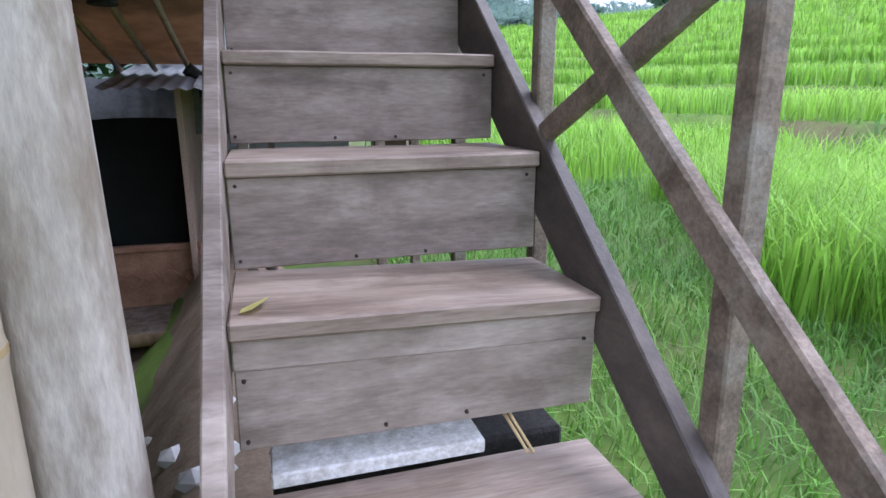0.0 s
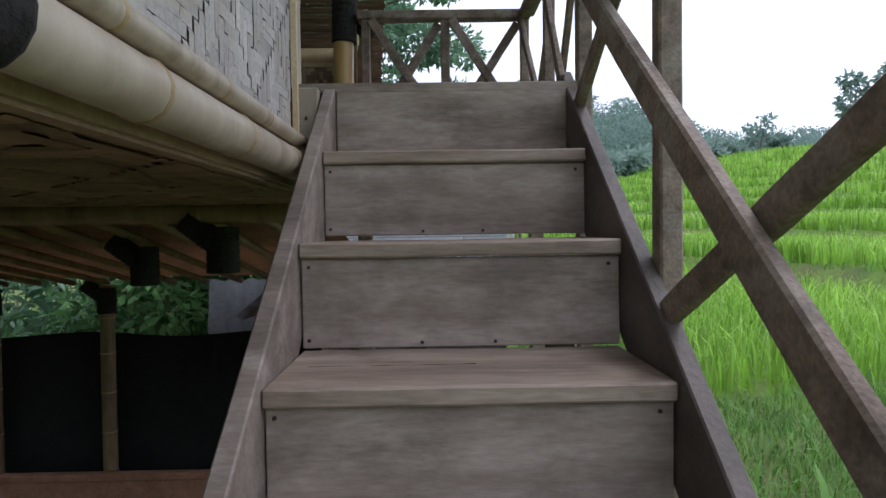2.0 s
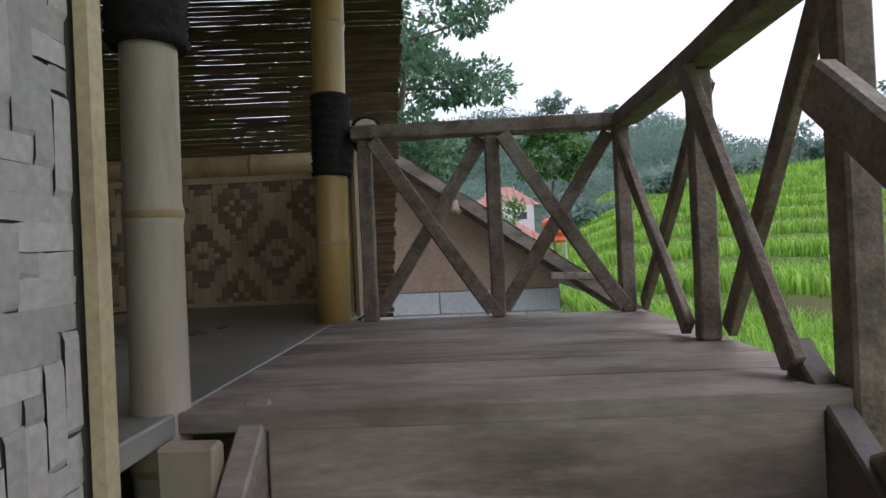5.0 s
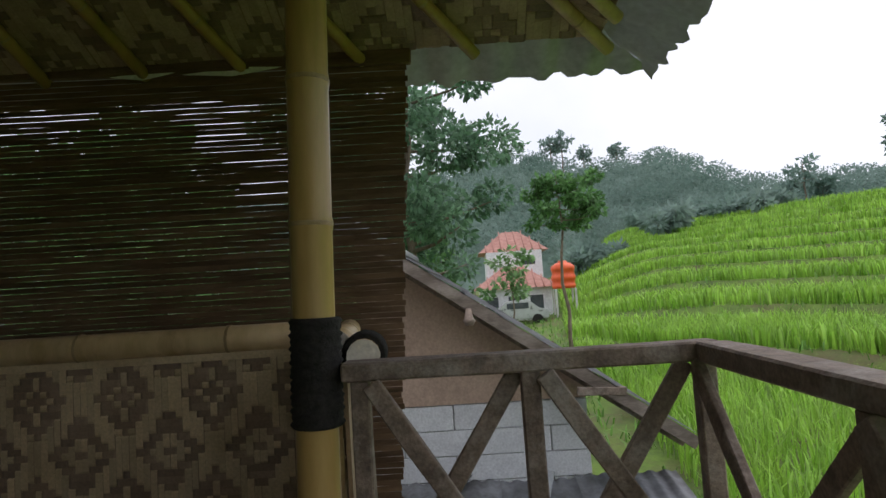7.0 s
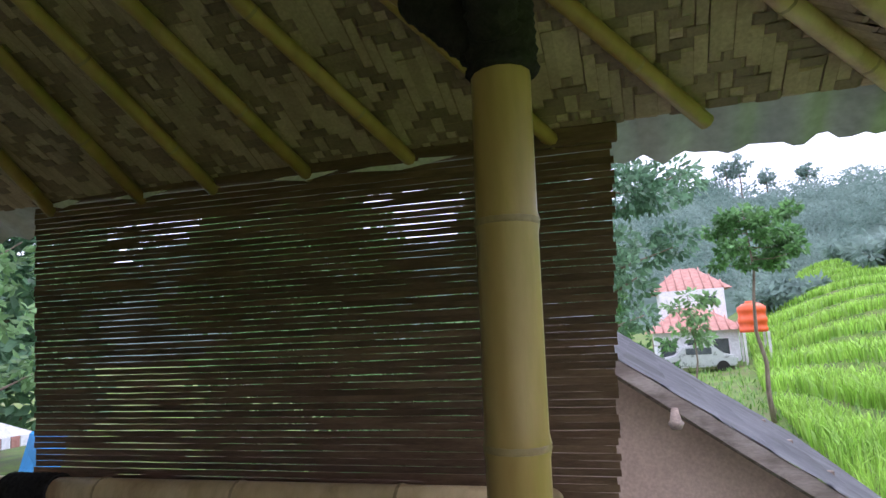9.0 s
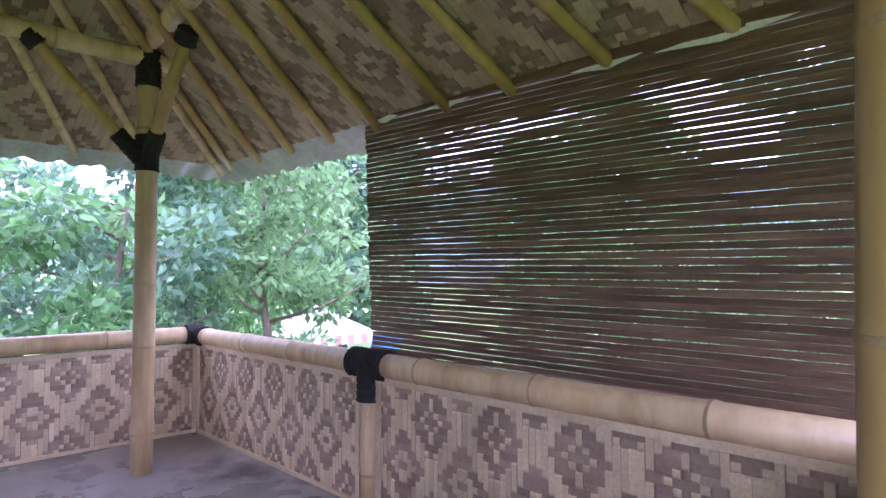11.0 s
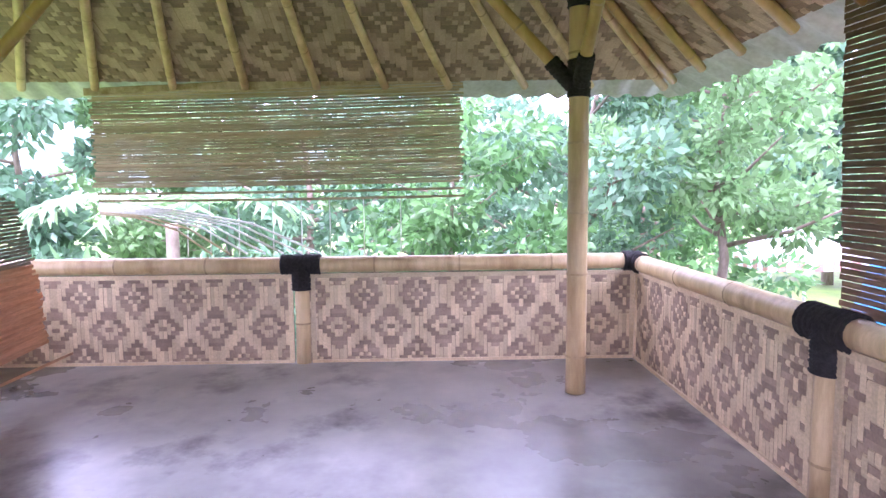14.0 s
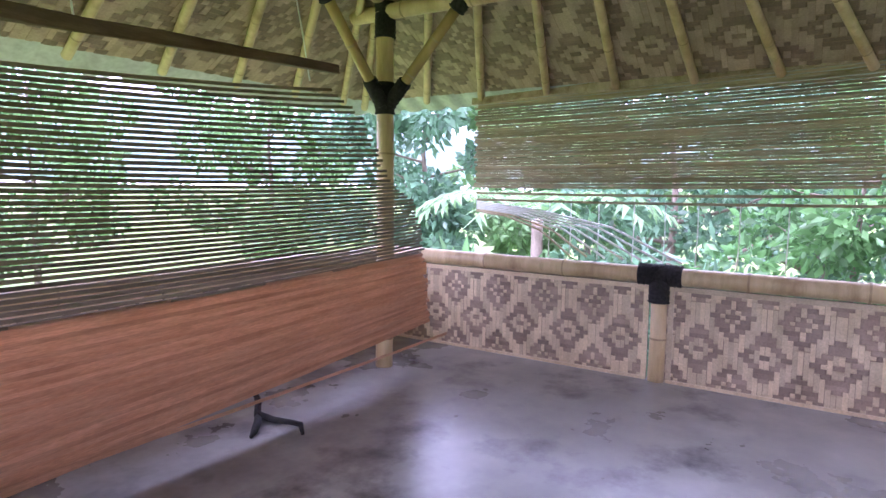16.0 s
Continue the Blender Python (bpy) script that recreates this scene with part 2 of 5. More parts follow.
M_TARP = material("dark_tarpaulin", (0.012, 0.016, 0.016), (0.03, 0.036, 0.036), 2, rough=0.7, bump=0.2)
M_CARVED = material("carved_brown_panel", (0.30, 0.15, 0.09), (0.42, 0.24, 0.15), 6, rough=0.6, fine=40)
M_BLUE = material("blue_tarpaulin", (0.02, 0.25, 0.6), (0.04, 0.35, 0.75), 3, rough=0.5, bump=0)
M_PALE = material("pale_concrete", (0.50, 0.49, 0.46), (0.66, 0.65, 0.62), 2, rough=0.9, fine=30)
M_METAL = material("dull_steel", (0.25, 0.24, 0.23), (0.36, 0.35, 0.34), 20, rough=0.4, metal=0.8)
M_NAIL = material("rusty_nail", (0.03, 0.022, 0.018), (0.07, 0.05, 0.04), 30, rough=0.7, metal=0.3)
M_YLEAF = material("yellow_leaf", (0.70, 0.66, 0.20), (0.80, 0.76, 0.32), 10, rough=0.6, bump=0)

# ---- mesh helpers ----
WORLD_SPACE = set()


def link(name, bm, mat, parent=None, label="", smooth=False):
    me = bpy.data.meshes.new(name)
    bm.to_mesh(me)
    bm.free()
    for mm in mat if isinstance(mat, (list, tuple)) else (mat,):
        me.materials.append(mm)
    if smooth:
        me.polygons.foreach_set("use_smooth", [True] * len(me.polygons))
    ob = new(name, me)
    if parent:
        ob.parent = parent
        if parent.name in WORLD_SPACE:
            ob.matrix_parent_inverse = Matrix.Translation(-parent.location)
    if label:
        ob["label"] = label
    return ob


def part(name, bm, mat, parent, label="", smooth=False):
    return link(name, bm, mat, parent, label, smooth)


def raw(name, verts, faces, mats, parent=None, index=None, smooth=False):
    me = bpy.data.meshes.new(name)
    me.from_pydata([tuple(map(float, v)) for v in verts], [], [tuple(map(int, f)) for f in faces])
    for mm in mats if isinstance(mats, (list, tuple)) else (mats,):
        me.materials.append(mm)
    if index is not None:
        me.polygons.foreach_set("material_index", [int(i) for i in index])
    if smooth:
        me.polygons.foreach_set("use_smooth", [True] * len(me.polygons))
    me.update()
    ob = new(name, me)
    if parent:
        ob.parent = parent
        if parent.name in WORLD_SPACE:
            ob.matrix_parent_inverse = Matrix.Translation(-parent.location)
    return ob


def thing(name, at, label, category, group="", kind="", local=False):
    """A thing's root at its base; its parts are given in the room's own coordinates unless local."""
    ob = new(name)
    ob.location = at
    if not local:
        WORLD_SPACE.add(ob.name)
    ob.empty_display_size = 0.1
    return tagged(ob, label, category, group, kind)


def add_box(bm, lo, hi, bevel=0.0, m=None):
    r = bmesh.ops.create_cube(bm, size=1)
    vs = r["verts"]
    c = [(a + b) / 2 for a, b in zip(lo, hi)]
    s = [b - a for a, b in zip(lo, hi)]
    for v in vs:
        v.co = Vector((c[i] + v.co[i] * s[i] for i in range(3)))
    if m is not None:
        for v in vs:
            v.co = m @ v.co
    if bevel:
        es = list({e for v in vs for e in v.link_edges})
        bmesh.ops.bevel(bm, geom=es, offset=bevel, segments=1, affect="EDGES")
    return bm


def box_bm(lo, hi, bevel=0.004):
    return add_box(bmesh.new(), lo, hi, bevel)


def beam_bm(p0, p1, w, h, bevel=0.004, cuts=3, wob=0.002, seed=0):
    """A sawn length from p0 to p1, w across (level) and h deep, slightly uneven."""
    p0, p1 = Vector(p0), Vector(p1)
    d = p1 - p0
    ax = d.normalized()
    side = ax.cross(Vector((0, 0, 1)))
    if side.length < 0.05:
        side = Vector((1, 0, 0))
    side.normalize()
    up = side.cross(ax).normalized()
    rnd = random.Random(seed)
    bm = bmesh.new()
    rings = []
    for i in range(cuts + 1):
        c = p0 + d * (i / cuts)
        ring = []
        for sx, sz in ((-1, -1), (1, -1), (1, 1), (-1, 1)):
            ring.append(bm.verts.new(c + side * (sx * w / 2 + rnd.uniform(-wob, wob)) + up * (sz * h / 2 + rnd.uniform(-wob, wob))))
        rings.append(ring)
    for a, b in zip(rings, rings[1:]):
        for k in range(4):
            bm.faces.new((a[k], a[(k + 1) % 4], b[(k + 1) % 4], b[k]))
    bm.faces.new(rings[0][::-1])
    bm.faces.new(rings[-1])
    bmesh.ops.recalc_face_normals(bm, faces=bm.faces)
    if bevel:
        bmesh.ops.bevel(bm, geom=[e for e in bm.edges if len(e.link_faces) == 2 and e.calc_face_angle() > 1], offset=bevel, segments=1, affect="EDGES")
    return bm


def tube(bm, pts, radii, seg=14, caps=True, mi=0):
    rings = []
    pts = [Vector(p) for p in pts]
    ref = None
    for i, p in enumerate(pts):
        d = (pts[min(i + 1, len(pts) - 1)] - pts[max(i - 1, 0)]).normalized()
        if ref is None:
            ref = d.cross(Vector((0.31, 0.17, 0.93)))
            if ref.length < 0.1:
                ref = d.cross(Vector((1, 0, 0)))
        ref = (ref - d * ref.dot(d)).normalized()
        o = d.cross(ref)
        rings.append([bm.verts.new(p + (ref * math.cos(2 * math.pi * k / seg) + o * math.sin(2 * math.pi * k / seg)) * radii[i]) for k in range(seg)])
    for a, b in zip(rings, rings[1:]):
        for k in range(seg):
            f = bm.faces.new((a[k], a[(k + 1) % seg], b[(k + 1) % seg], b[k]))
            f.smooth = True
            f.material_index = mi
    if caps:
        for ring in (rings[0][::-1], rings[-1]):
            f = bm.faces.new(ring)
            f.material_index = mi
    return bm


def bamboo_bm(p0, p1, r, gap=0.38, seed=0, taper=0.06, seg=14, bend=0.006):
    """A bamboo culm: gently uneven tube with swollen nodes (second material) and cut ends (third)."""
    rnd = random.Random(seed)
    p0, p1 = Vector(p0), Vector(p1)
    d = p1 - p0
    length = d.length
    side = d.cross(Vector((0.3, 0.5, 0.8))).normalized()
    bm = bmesh.new()
    s, stops = rnd.uniform(0.3, 0.9) * gap, []
    while s < length - 0.03:
        stops.append(s)
        s += gap * rnd.uniform(0.8, 1.15)
    prof = [(0, 1.0, 0)]
    for s in stops:
        for ds, k in ((-0.02, 1.0), (-0.006, 1.05), (0.0, 1.035), (0.005, 1.06), (0.02, 1.0)):
            if 0 < s + ds < length:
                prof.append((s + ds, k, 1 if abs(ds) < 0.007 else 0))
    prof.append((length, 1.0, 0))
    pts, rad = [], []
    for s, k, _ in prof:
        f = s / length
        pts.append(p0 + d * f + side * bend * math.sin(f * math.pi * 1.3))
        rad.append(r * k * (1 + taper * (0.5 - f)))
    tube(bm, pts, rad, seg)
    faces = list(bm.faces)
    for i in range(len(prof) - 1):
        if prof[i][2] and prof[i + 1][2]:
            for k in range(seg):
                faces[i * seg + k].material_index = 1
    for f in faces[-2:]:
        f.material_index = 2
    return bm


def bamboo(name, p0, p1, r, label, category="pole", mat=None, seed=0, gap=0.38, group="", kind="", parent=None, seg=14, taper=0.06):
    bm = bamboo_bm(p0, p1, r, gap, seed, taper, seg)
    ob = link(name, bm, [mat or M_BAMBOO, M_NODE, M_CUT], parent)
    if not parent:
        tagged(ob, label, category, group, kind)
        rnd = random.Random(seed)
        p0, d = Vector(p0), Vector(p1) - Vector(p0)
        length = d.length
        side = d.cross(Vector((0.3, 0.5, 0.8))).normalized()
        s = rnd.uniform(0.3, 0.9) * gap
        while s < length - 0.03:
            f = s / length
            c = p0 + d * f + side * 0.006 * math.sin(f * math.pi * 1.3)
            e, rr = d.normalized(), r * (1 + taper * (0.5 - f))
            ring = tube(bmesh.new(), [c - e * 0.008, c - e * 0.003, c, c + e * 0.004, c + e * 0.008], [rr * k for k in (1.02, 1.075, 1.05, 1.085, 1.02)], seg)
            part("node", ring, M_NODE, ob)
            s += gap * rnd.uniform(0.8, 1.15)
    return ob


def wrap_bm(p0, p1, r, turns=0.016, seg=16):
    """Rope lashing wound round a pole."""
    p0, p1 = Vector(p0), Vector(p1)
    n = max(4, int((p1 - p0).length / turns))
    pts, rad = [], []
    for i in range(n * 2 + 1):
        pts.append(p0.lerp(p1, i / (2 * n)))
        rad.append(r + (0.004 if i % 2 else -0.001) + 0.002 * math.sin(i * 1.7))
    return tube(bmesh.new(), pts, rad, seg)

# ---- ground and fields ----


def smooth_step(a, b, v):
    s = np.clip((v - a) / (b - a), 0, 1)
    return s * s * (3 - 2 * s)


STEP = 0.72


def terrace(x, y):
    """Hill height in field steps, and how near a step's edge the place lies."""
    wob = 1.2 * np.sin(x * 0.21 + 0.7) + 0.9 * np.sin(y * 0.17) + 0.6 * np.sin(x * 0.43 - y * 0.31)
    u = x + 0.45 * y + wob
    rise = 0.168 * np.maximum(u - 13.0, 0)
    rise = np.minimum(rise, 6.5 + 0.02 * u)
    mask = smooth_step(0.09 * y - 1.5, 0.20 * y + 5.0, x) * smooth_step(-60, -15, y)
    q = rise / STEP
    k = np.floor(q)
    f = q - k
    return mask * STEP * (k + smooth_step(0.86, 1.0, f)), f


def height(x, y):
    x, y = np.asarray(x, float), np.asarray(y, float)
    base = 0.028 * np.clip(y - 6.0, 0, 60) + 0.02 * np.clip(y - 66, 0, 300)
    left = -0.9 * smooth_step(-0.5, -1.6, x) * smooth_step(-3.0, 1.5, y) * smooth_step(16, 9, y)
    h, f = terrace(x, y)
    far = np.hypot(x, y - 3)
    return base + left + h + 0.03 * np.sin(x * 1.9) * np.sin(y * 1.6) * (far < 90)


def axis_steps(lo, hi, step, reach):
    mid = np.arange(lo, hi + step / 2, step)
    out, d = [], step
    s = 0.0
    while s < reach:
        d *= 1.25
        s += d
        out.append(s)
    out = np.array(out)
    return np.concatenate([lo - out[::-1], mid, hi + out])


gx, gy = axis_steps(-14, 60, 0.5, 2500), axis_steps(-12, 85, 0.5, 2500)
GX, GY = np.meshgrid(gx, gy)
GZ = height(GX, GY)
nx, ny = len(gx), len(gy)
ids = np.arange(nx * ny).reshape(ny, nx)
ground = raw("ground", np.stack([GX, GY, GZ], -1).reshape(-1, 3),
             np.stack([ids[:-1, :-1], ids[:-1, 1:], ids[1:, 1:], ids[1:, :-1]], -1).reshape(-1, 4), M_GROUND, smooth=True)
tagged(ground, "grassy hillside ground under the terraced fields", "ground", kind="structure")


def blades(name, xs, ys, hgt, wid, seed, mat, label, category, lean=0.35, dark=0.0):
    """Many grass blades as one mesh: each a bent, tapering leaf."""
    rng = np.random.default_rng(seed)
    n = len(xs)
    z = height(xs, ys)
    a = rng.uniform(0, 2 * np.pi, n)
    h = hgt * rng.uniform(0.65, 1.15, n)
    ln = lean * h * rng.uniform(0.3, 1.5, n)
    w = wid * rng.uniform(0.7, 1.3, n)
    dx, dy = np.cos(a), np.sin(a)
    px, py = -dy * w / 2, dx * w / 2
    v = np.empty((n, 5, 3))
    base = np.stack([xs, ys, z - 0.02], -1)
    side = np.stack([px, py, 0 * px], -1)
    mid = base + np.stack([dx * ln * 0.35, dy * ln * 0.35, h * 0.65], -1)
    tip = base + np.stack([dx * ln, dy * ln, h * (1 - 0.25 * rng.random(n))], -1)
    v[:, 0], v[:, 1], v[:, 2], v[:, 3], v[:, 4] = base - side, base + side, mid + side * 0.8, mid - side * 0.8, tip
    b = np.arange(n)[:, None] * 5
    me = bpy.data.meshes.new(name)
    me.vertices.add(n * 5)
    me.vertices.foreach_set("co", v.reshape(-1))
    quads = (b + [0, 1, 2, 3])
    tris = (b + [3, 2, 4])
    loops = np.concatenate([quads, tris], 1).reshape(-1)
    me.loops.add(len(loops))
    me.loops.foreach_set("vertex_index", loops.astype(np.int32))
    me.polygons.add(2 * n)
    starts = (np.arange(n)[:, None] * 7 + [0, 4]).reshape(-1)
    me.polygons.foreach_set("loop_start", starts.astype(np.int32))
    me.materials.append(mat)
    me.update(calc_edges=True)
    me.validate()
    return tagged(new(name, me), label, category, kind="stuff")


rng0 = np.random.default_rng(5)


def scatter(n, x0, x1, y0, y1, keep):
    xs, ys = rng0.uniform(x0, x1, n), rng0.uniform(y0, y1, n)
    k = keep(xs, ys)
    return xs[k], ys[k]


def rice_here(x, y):
    _, f = terrace(x, y)
    edge = 2.75 + 0.42 * np.clip(y - 3.0, 0, 3.5) + 0.2 * np.sin(y * 1.3) + 0.12 * np.sin(y * 3.1)
    edge = np.where(y > 6.6 + 0.25 * x, 1.5, edge)
    path = (np.abs(y - 6.6 - 0.25 * x) < 0.55) & (x < 14)
    near_house = (y > 5.5) & (x < 2.2 + 0.06 * y)
    return (x > edge) & ~path & ~near_house & (((f < 0.84) & (f > 0.07)) | (x + 0.45 * y < 12)) & (x > 0.14 * y - 0.2)


blades("near_rice", *scatter(30000, 1.2, 6.5, -1.5, 7, rice_here), 0.82, 0.013, 1, M_RICE, "tall bright green rice plants beside the stair", "rice", 0.5)
blades("rice_field", *scatter(60000, 1.5, 24, -3, 26, rice_here), 0.80, 0.03, 2, M_RICE, "bright green rice filling the lower fields", "rice", 0.4)
blades("terraced_rice", *scatter(230000, 3, 70, 8, 85, lambda x, y: rice_here(x, y) & (np.hypot(x, y) > 20)), 0.75, 0.075, 3, M_RICE,
       "bright green rice growing on stepped hillside terraces", "rice", 0.35)
blades("short_grass", *scatter(42000, 0.5, 5.5, -1.5, 12, lambda x, y: ~rice_here(x, y) & ((y < 6) | (x > 1.2))), 0.20, 0.009, 4, M_GRASS,
       "low green grass beside the stair and paths", "grass", 0.9)
blades("bund_grass", *scatter(40000, 2, 60, 5, 70, lambda x, y: ~rice_here(x, y)), 0.30, 0.05, 6, M_GRASS, "rough grass on the field banks", "grass", 0.8)
blades("yard_grass", *scatter(12000, -14, -4.9, -3, 14, lambda x, y: x < 0), 0.25, 0.03, 7, M_GRASS, "low green plants under the trees", "grass", 0.9)

# ---- stair ----
Y1, Z1, RUN, RISE = 1.53, 0.935, 0.3335, 0.2660
FLOOR = Z1 + 6 * RISE
XL, XR = -0.395, 0.390
YTOP = 3.47


def nose(y):
    return Z1 + (y - Y1) * RISE / RUN


stair = thing("staircase", (0, 0.5, 0), "steep weathered timber stair with plank treads and risers", "staircase")
for k in range(-1, 7):
    y, z = Y1 + RUN * (k - 1), Z1 + RISE * (k - 1) - (0.125 if k < 1 else 0)
    back = y + RUN + 0.03 if k < 6 else YTOP + 0.03
    tip = 0.024 if k == 1 else 0.0
    part("tread", beam_bm((XL, (y + back) / 2, z - 0.019), (XR, (y + back) / 2, z - 0.019 - tip), back - y, 0.038, 0.005, 4, 0.0015, k), M_TREAD, stair)
    top, low = z - 0.040, z - RISE + (0.006 if k != 1 else -0.012)
    if k in (3, 6):
        low += 0.008
    if k == 1:
        part("riser", beam_bm((XL + 0.002, y + 0.028, top - 0.034), (XR - 0.002, y + 0.028, top - 0.034 - tip), 0.022, 0.064, 0.003, 4, 0.001, 31), M_PLANK, stair)
        top -= 0.067
    part("riser", beam_bm((XL + 0.002, y + 0.03, (top + low) / 2), (XR - 0.002, y + 0.03, (top + low) / 2 - tip * 0.6), 0.022, top - low, 0.003, 4, 0.001, 50 + k), M_PLANK, stair)
    for nx_, nz in ((XL + 0.02, top - 0.02), (XR - 0.03, top - 0.02), (XL + 0.018, low + 0.02), (-0.1, low + 0.012), (0.08, low + 0.012)):
        bm = bmesh.new()
        bmesh.ops.create_cone(bm, cap_ends=True, segments=8, radius1=0.005, radius2=0.004, depth=0.006, matrix=pose(nx_, y + 0.017, nz, 90))
        part("nail", bm, M_NAIL, stair)
part("riser", beam_bm((XL + 0.002, YTOP + 0.012, FLOOR - 0.133), (XR + 0.002, YTOP + 0.012, FLOOR - 0.133), 0.024, 0.262, 0.003, 4, 0.001, 77), M_PLANK, stair)
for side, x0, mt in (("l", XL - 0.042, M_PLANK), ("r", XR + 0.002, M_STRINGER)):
    bm = bmesh.new()
    ya, yb = 0.35, YTOP + (0.10 if side == "r" else 0.04)
    za, zb = nose(ya) + 0.028, nose(yb) + 0.028
    if side == "l":
        zb = min(zb, FLOOR + 0.02)
    cs = []
    for xx in (x0, x0 + 0.040):
        cs.append([bm.verts.new((xx, *p)) for p in ((ya, za), (yb, zb), (yb, zb - 0.34), (ya + 0.05, max(-0.05, za - 0.36)))])
    bm.faces.new(cs[0])
    bm.faces.new(cs[1][::-1])
    for k in range(4):
        bm.faces.new((cs[0][k], cs[1][k], cs[1][(k + 1) % 4], cs[0][(k + 1) % 4]))
    bmesh.ops.recalc_face_normals(bm, faces=bm.faces)
    bmesh.ops.bevel(bm, geom=bm.edges[:], offset=0.004, segments=1, affect="EDGES")
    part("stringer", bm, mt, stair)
part("cleat", beam_bm((-0.482, 3.42, 2.286), (-0.482, 3.42, 2.502), 0.080, 0.036, 0.005), M_GREYBAMBOO, stair, "pale wooden end block")

part("nail", beam_bm((-0.482, 3.397, 2.40), (-0.482, 3.402, 2.40), 0.008, 0.012), M_NAIL, stair)
for xa, xb, y, z in ((0.14, XR - 0.004, 3.386, FLOOR - RISE + 0.0005), (XL + 0.05, 0.02, 2.71, FLOOR - 3 * RISE + 0.0005)):
    part("crack", beam_bm((xa, y, z), (xb, y + 0.004, z), 0.0028, 0.001, 0.0, 9, 0.0012, 4), M_DARKGAP, stair)

# stair railing
rail = thing("stair_railing", (0.46, 1.2, 0), "weathered timber stair railing with crossed braces", "railing")
PX = 0.455
posts_y = [0.46, 1.223, 2.0, 2.752, 3.49]
for i, y in enumerate(posts_y):
    top = nose(y) + 1.08 if i < 4 else FLOOR + 0.86
    part("post", beam_bm((PX, y, float(height(PX, y)) - 0.05 if i < 4 else 0.0), (PX, y, top), 0.05, 0.054, 0.005, 5, 0.002, i), M_RAIL, rail)
part("handrail", beam_bm((0.385, 0.28, 0.361), (0.385, 3.445, 2.951), 0.034, 0.07, 0.006, 10, 0.002, 9), M_RAIL, rail)
for a, b in zip(posts_y, posts_y[1:]):
    part("brace", beam_bm((0.417, b - 0.06, nose(b - 0.06) - 0.035), (0.417, a - 0.02, nose(a) + 0.875), 0.024, 0.06, 0.005, 5, 0.002, 3), M_RAIL, rail)

# landing
landing = thing("landing", (0, 4.0, FLOOR), "weathered plank landing at the stair top", "landing")
for i in range(7):
    ya = YTOP + 0.0 + i * 0.158
    part("plank", beam_bm((-0.5235, ya + 0.077, FLOOR - 0.016), (0.47, ya + 0.077, FLOOR - 0.016), 0.154, 0.032, 0.003, 3, 0.001, i), M_PLANK, landing)
for x in (-0.42, 0.40):
    part("joist", beam_bm((x, YTOP + 0.03, FLOOR - 0.10), (x, 4.58, FLOOR - 0.10), 0.05, 0.13), M_RAIL, landing)
for x in (-0.42, 0.46):
    part("leg", beam_bm((x, 4.50, -0.6), (x, 4.50, FLOOR - 0.036), 0.07, 0.07), M_RAIL, landing)

lrail = thing("landing_railing", (0, 4.54, FLOOR), "weathered timber landing railing with crossed braces", "railing")
RZ, RY = FLOOR + 0.605, 4.54
part("top_rail", beam_bm((-0.445, RY, RZ), (0.445, RY, RZ), 0.075, 0.045, 0.005, 5, 0.002, 1), M_RAIL, lrail)
part("top_rail", beam_bm((0.425, RY - 0.037, RZ), (0.425, 3.47, RZ + 0.005), 0.075, 0.045, 0.005, 5, 0.002, 2), M_RAIL, lrail)
for x, y in ((-0.405, RY), (0.005, RY), (0.415, RY), (0.425, 3.94)):
    part("baluster", beam_bm((x, y, FLOOR), (x, y, RZ - 0.022), 0.045, 0.045, 0.004, 4, 0.002, int(x * 50) + 9), M_RAIL, lrail)
for a, b in ((-0.405, 0.005), (0.005, 0.415)):
    part("brace", beam_bm((a + 0.03, RY - 0.034, RZ - 0.03), (b - 0.02, RY - 0.034, FLOOR + 0.02), 0.022, 0.045, 0.003, 4, 0.002, 5), M_RAIL, lrail)
    part("brace", beam_bm((b - 0.03, RY + 0.034, RZ - 0.03), (a + 0.02, RY + 0.034, FLOOR + 0.02), 0.022, 0.045, 0.003, 4, 0.002, 6), M_RAIL, lrail)
for a, b in ((RY, 3.94), (3.94, 3.52)):
    part("brace", beam_bm((0.389, a - 0.03, RZ - 0.03), (0.389, b + 0.02, FLOOR + 0.02), 0.022, 0.045, 0.003, 4, 0.002, 5), M_RAIL, lrail)
    part("brace", beam_bm((0.460, b + 0.03, RZ - 0.03), (0.460, a - 0.02, FLOOR + 0.02), 0.022, 0.045, 0.003, 4, 0.002, 6), M_RAIL, lrail)

# ---- hut ----
WX, WXE, WY, WYS = -4.565, -0.50, 5.385, 0.95
floor_bm = box_bm((WX - 0.05, WYS - 0.05, FLOOR - 0.035), (WXE - 0.025, WY + 0.05, FLOOR), 0.003)
tagged(link("floor", floor_bm, M_FLOOR), "smooth grey floor covering with worn pale patches", "floor", kind="structure")
RAIL_Z = FLOOR + 0.665
RAIL_R = 0.055


def pattern_floor(i, j):
    """True where the light upright strip lies on top: lozenges with a light heart on a light lattice."""
    best = 9.0
    for ox, oy in ((0, 0), (6.5, 8)):
        dx = abs((i - ox + 6.5) % 13 - 6.5) / 6.5
        dy = abs((j - oy + 8) % 16 - 8) / 8
        best = min(best, dx + dy)
    return best > 0.74 or 0.16 < best < 0.40


